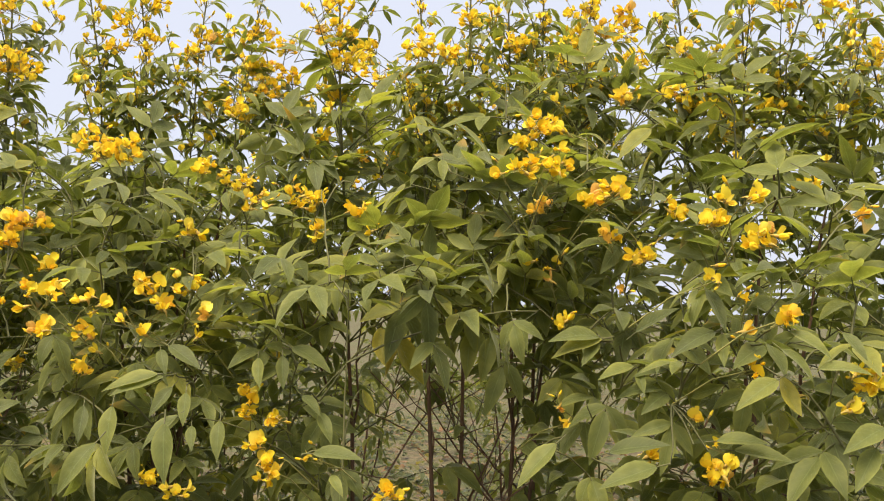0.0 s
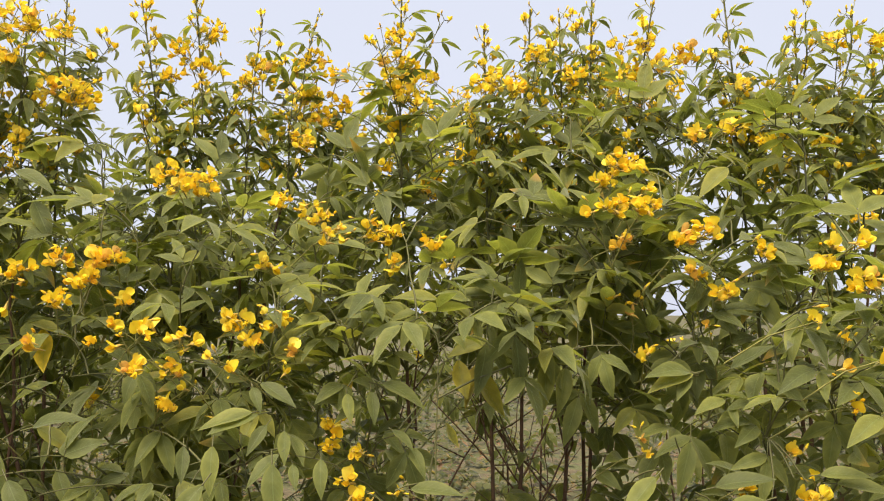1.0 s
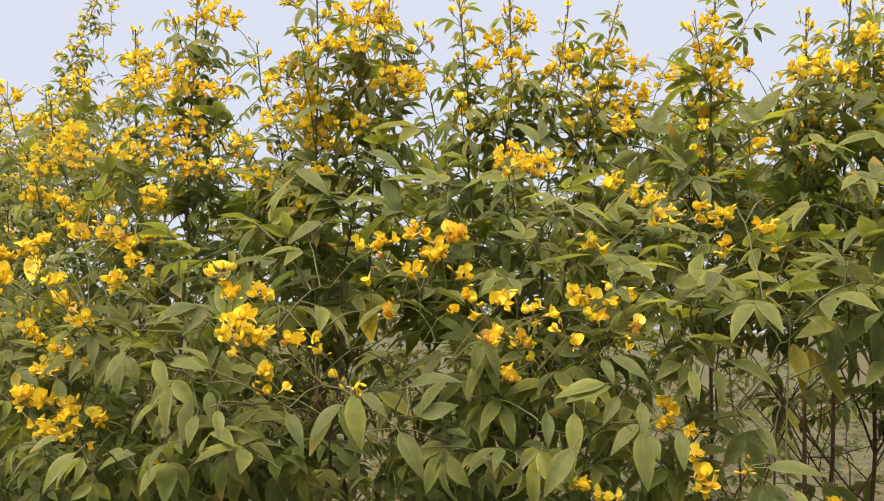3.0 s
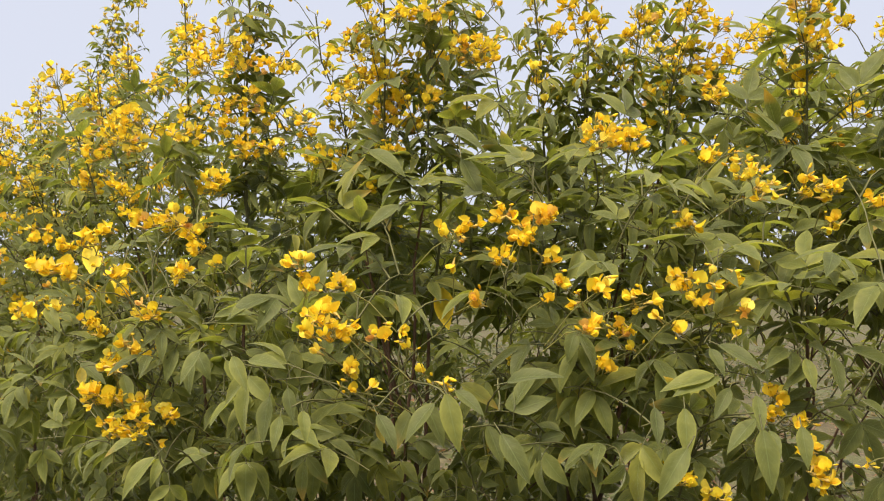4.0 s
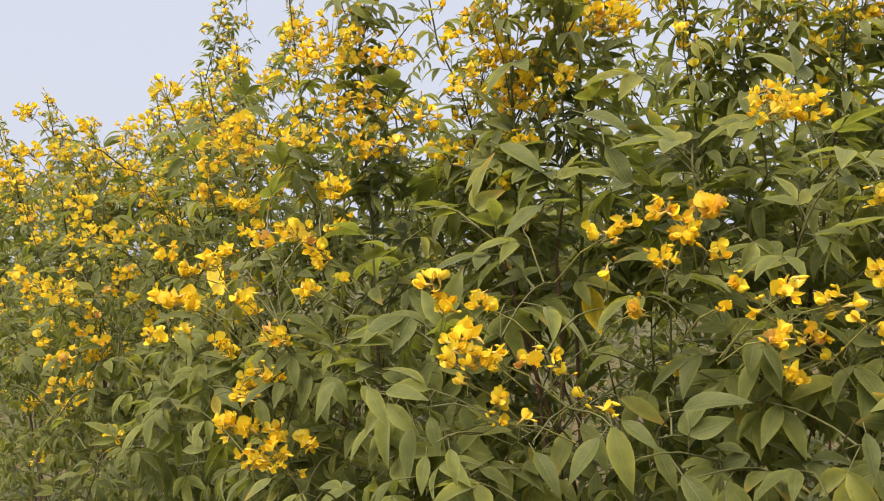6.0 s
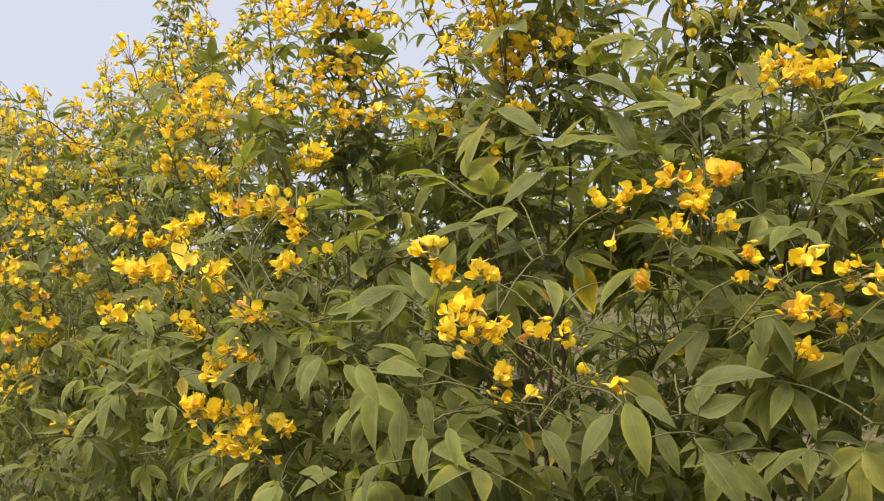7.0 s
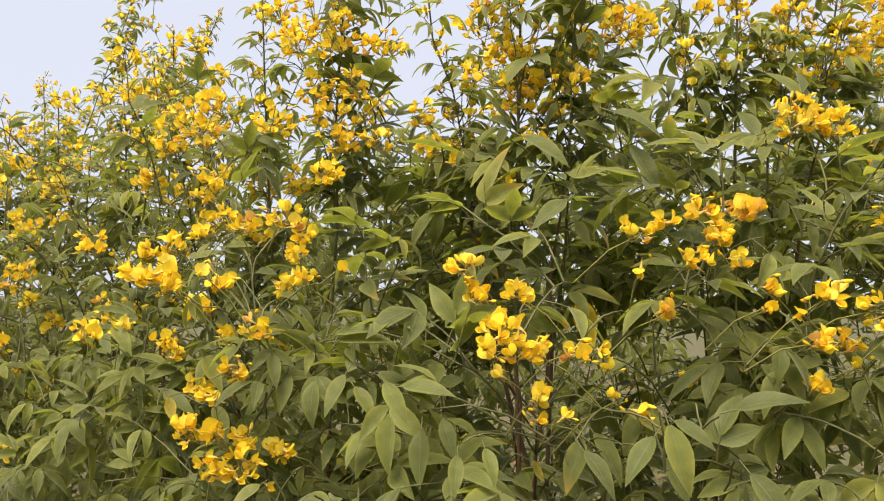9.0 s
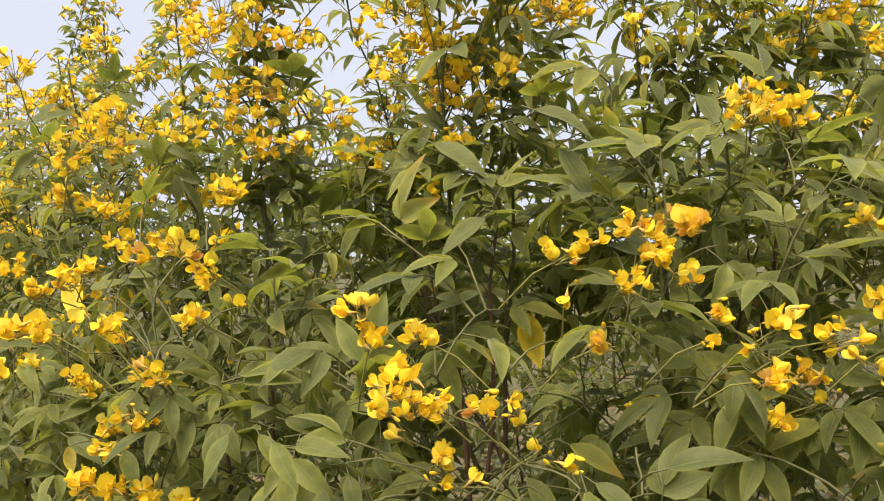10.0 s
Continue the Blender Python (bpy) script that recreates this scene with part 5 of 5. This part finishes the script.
bush = Plant((-3.0, 3.0), 111, FAR_LABEL, near=False, small=1)
bush.shoot((-3.104, 2.672, 2.216), flowers=14)
bush.shoot((-3.1, 3.7, 2.3), flowers=14)
bush.shoot((-3.3, 3.6, 2.25), flowers=14)
bush.bloom(44, .45, -.45, .3, 1.15, 2.12)
bush.fill(80, 0.45, -0.4, 0.4, 0.9, 2.1)
bush.fill(30, 0.42, -0.6, 0.0, 1.0, 1.8)
bush.finish()

bush = Plant((-3.5, 3.5), 112, FAR_LABEL, near=False, small=1)
bush.shoot((-3.7, 4.4, 2.3), flowers=14)
bush.shoot((-3.9, 4.2, 2.35), flowers=14)
bush.bloom(44, .45, -.45, .3, 1.15, 2.12)
bush.fill(80, 0.5, -0.4, 0.4, 0.9, 2.15)
bush.finish()

bush = Plant((-4.2, 4.2), 113, FAR_LABEL, near=False, small=1)
bush.shoot((-4.2, 4.2, 2.35), flowers=14)
bush.shoot((-4.4, 4.1, 2.4), flowers=14)
bush.bloom(44, .45, -.45, .3, 1.15, 2.12)
bush.fill(60, 0.5, -0.4, 0.4, 0.9, 2.15)
bush.finish()

bush = Plant((-5.1, 5.2), 114, FAR_LABEL, near=False, small=1)
bush.shoot((-5.1, 5.2, 2.4), flowers=14)
bush.shoot((-5.3, 5.1, 2.4), flowers=14)
bush.bloom(44, .45, -.45, .3, 1.15, 2.12)
bush.fill(60, 0.6, -0.4, 0.4, 0.9, 2.15)
bush.finish()

bush = Plant((1.5, 2.7), 115, BACK_LABEL, near=False, small=0.6)
bush.shoot((1.3, 2.7, 1.88), flowers=2)
bush.shoot((1.55, 2.8, 1.92), flowers=2)
bush.shoot((1.7, 2.7, 1.85), flowers=2)
bush.fill(34, 0.4, -0.3, 0.3, 1.3, 1.85)
bush.finish()

bush = Plant((0.9, 3.0), 116, BACK_LABEL, near=False, small=0.6)
bush.shoot((0.7, 3.0, 1.88), flowers=2)
bush.shoot((0.95, 3.1, 1.92), flowers=2)
bush.shoot((1.15, 2.9, 1.85), flowers=2)
bush.fill(20, 0.4, -0.3, 0.3, 1.4, 1.85)
bush.finish()

bush = Plant((0.35, 3.1), 117, BACK_LABEL, near=False, small=0.6)
bush.shoot((0.15, 3.1, 1.88), flowers=2)
bush.shoot((0.4, 3.2, 1.92), flowers=2)
bush.shoot((0.6, 3.0, 1.85), flowers=2)
bush.fill(20, 0.4, -0.3, 0.3, 1.4, 1.85)
bush.finish()

bush = Plant((-0.25, 3.05), 118, BACK_LABEL, near=False, small=0.6)
bush.shoot((-0.45, 3.05, 1.88), flowers=2)
bush.shoot((-0.2, 3.15, 1.92), flowers=2)
bush.shoot((0.0, 2.95, 1.85), flowers=2)
bush.fill(20, 0.4, -0.3, 0.3, 1.4, 1.85)
bush.finish()

bush = Plant((-0.8, 3.2), 119, BACK_LABEL, near=False, small=0.6)
bush.shoot((-1.0, 3.2, 1.88), flowers=2)
bush.shoot((-0.75, 3.3, 1.92), flowers=2)
bush.shoot((-0.55, 3.1, 1.85), flowers=2)
bush.fill(66, 0.4, -0.5, 0.3, 1.3, 2.0)
bush.fill(14, 0.4, -0.3, 0.3, 1.0, 1.5)
bush.finish()

bush = Plant((-1.4, 3.3), 120, BACK_LABEL, near=False, small=0.6)
bush.shoot((-1.6, 3.3, 1.88), flowers=2)
bush.shoot((-1.35, 3.4, 1.92), flowers=2)
bush.shoot((-1.15, 3.2, 1.85), flowers=2)
bush.fill(66, 0.4, -0.5, 0.3, 1.3, 2.0)
bush.fill(14, 0.4, -0.3, 0.3, 1.0, 1.5)
bush.finish()

bush = Plant((-2.0, 3.8), 121, BACK_LABEL, near=False, small=0.6)
bush.shoot((-2.2, 3.8, 1.88), flowers=2)
bush.shoot((-1.95, 3.9, 1.92), flowers=2)
bush.shoot((-1.75, 3.7, 1.85), flowers=2)
bush.fill(52, 0.4, -0.3, 0.3, 1.3, 1.88)
bush.finish()
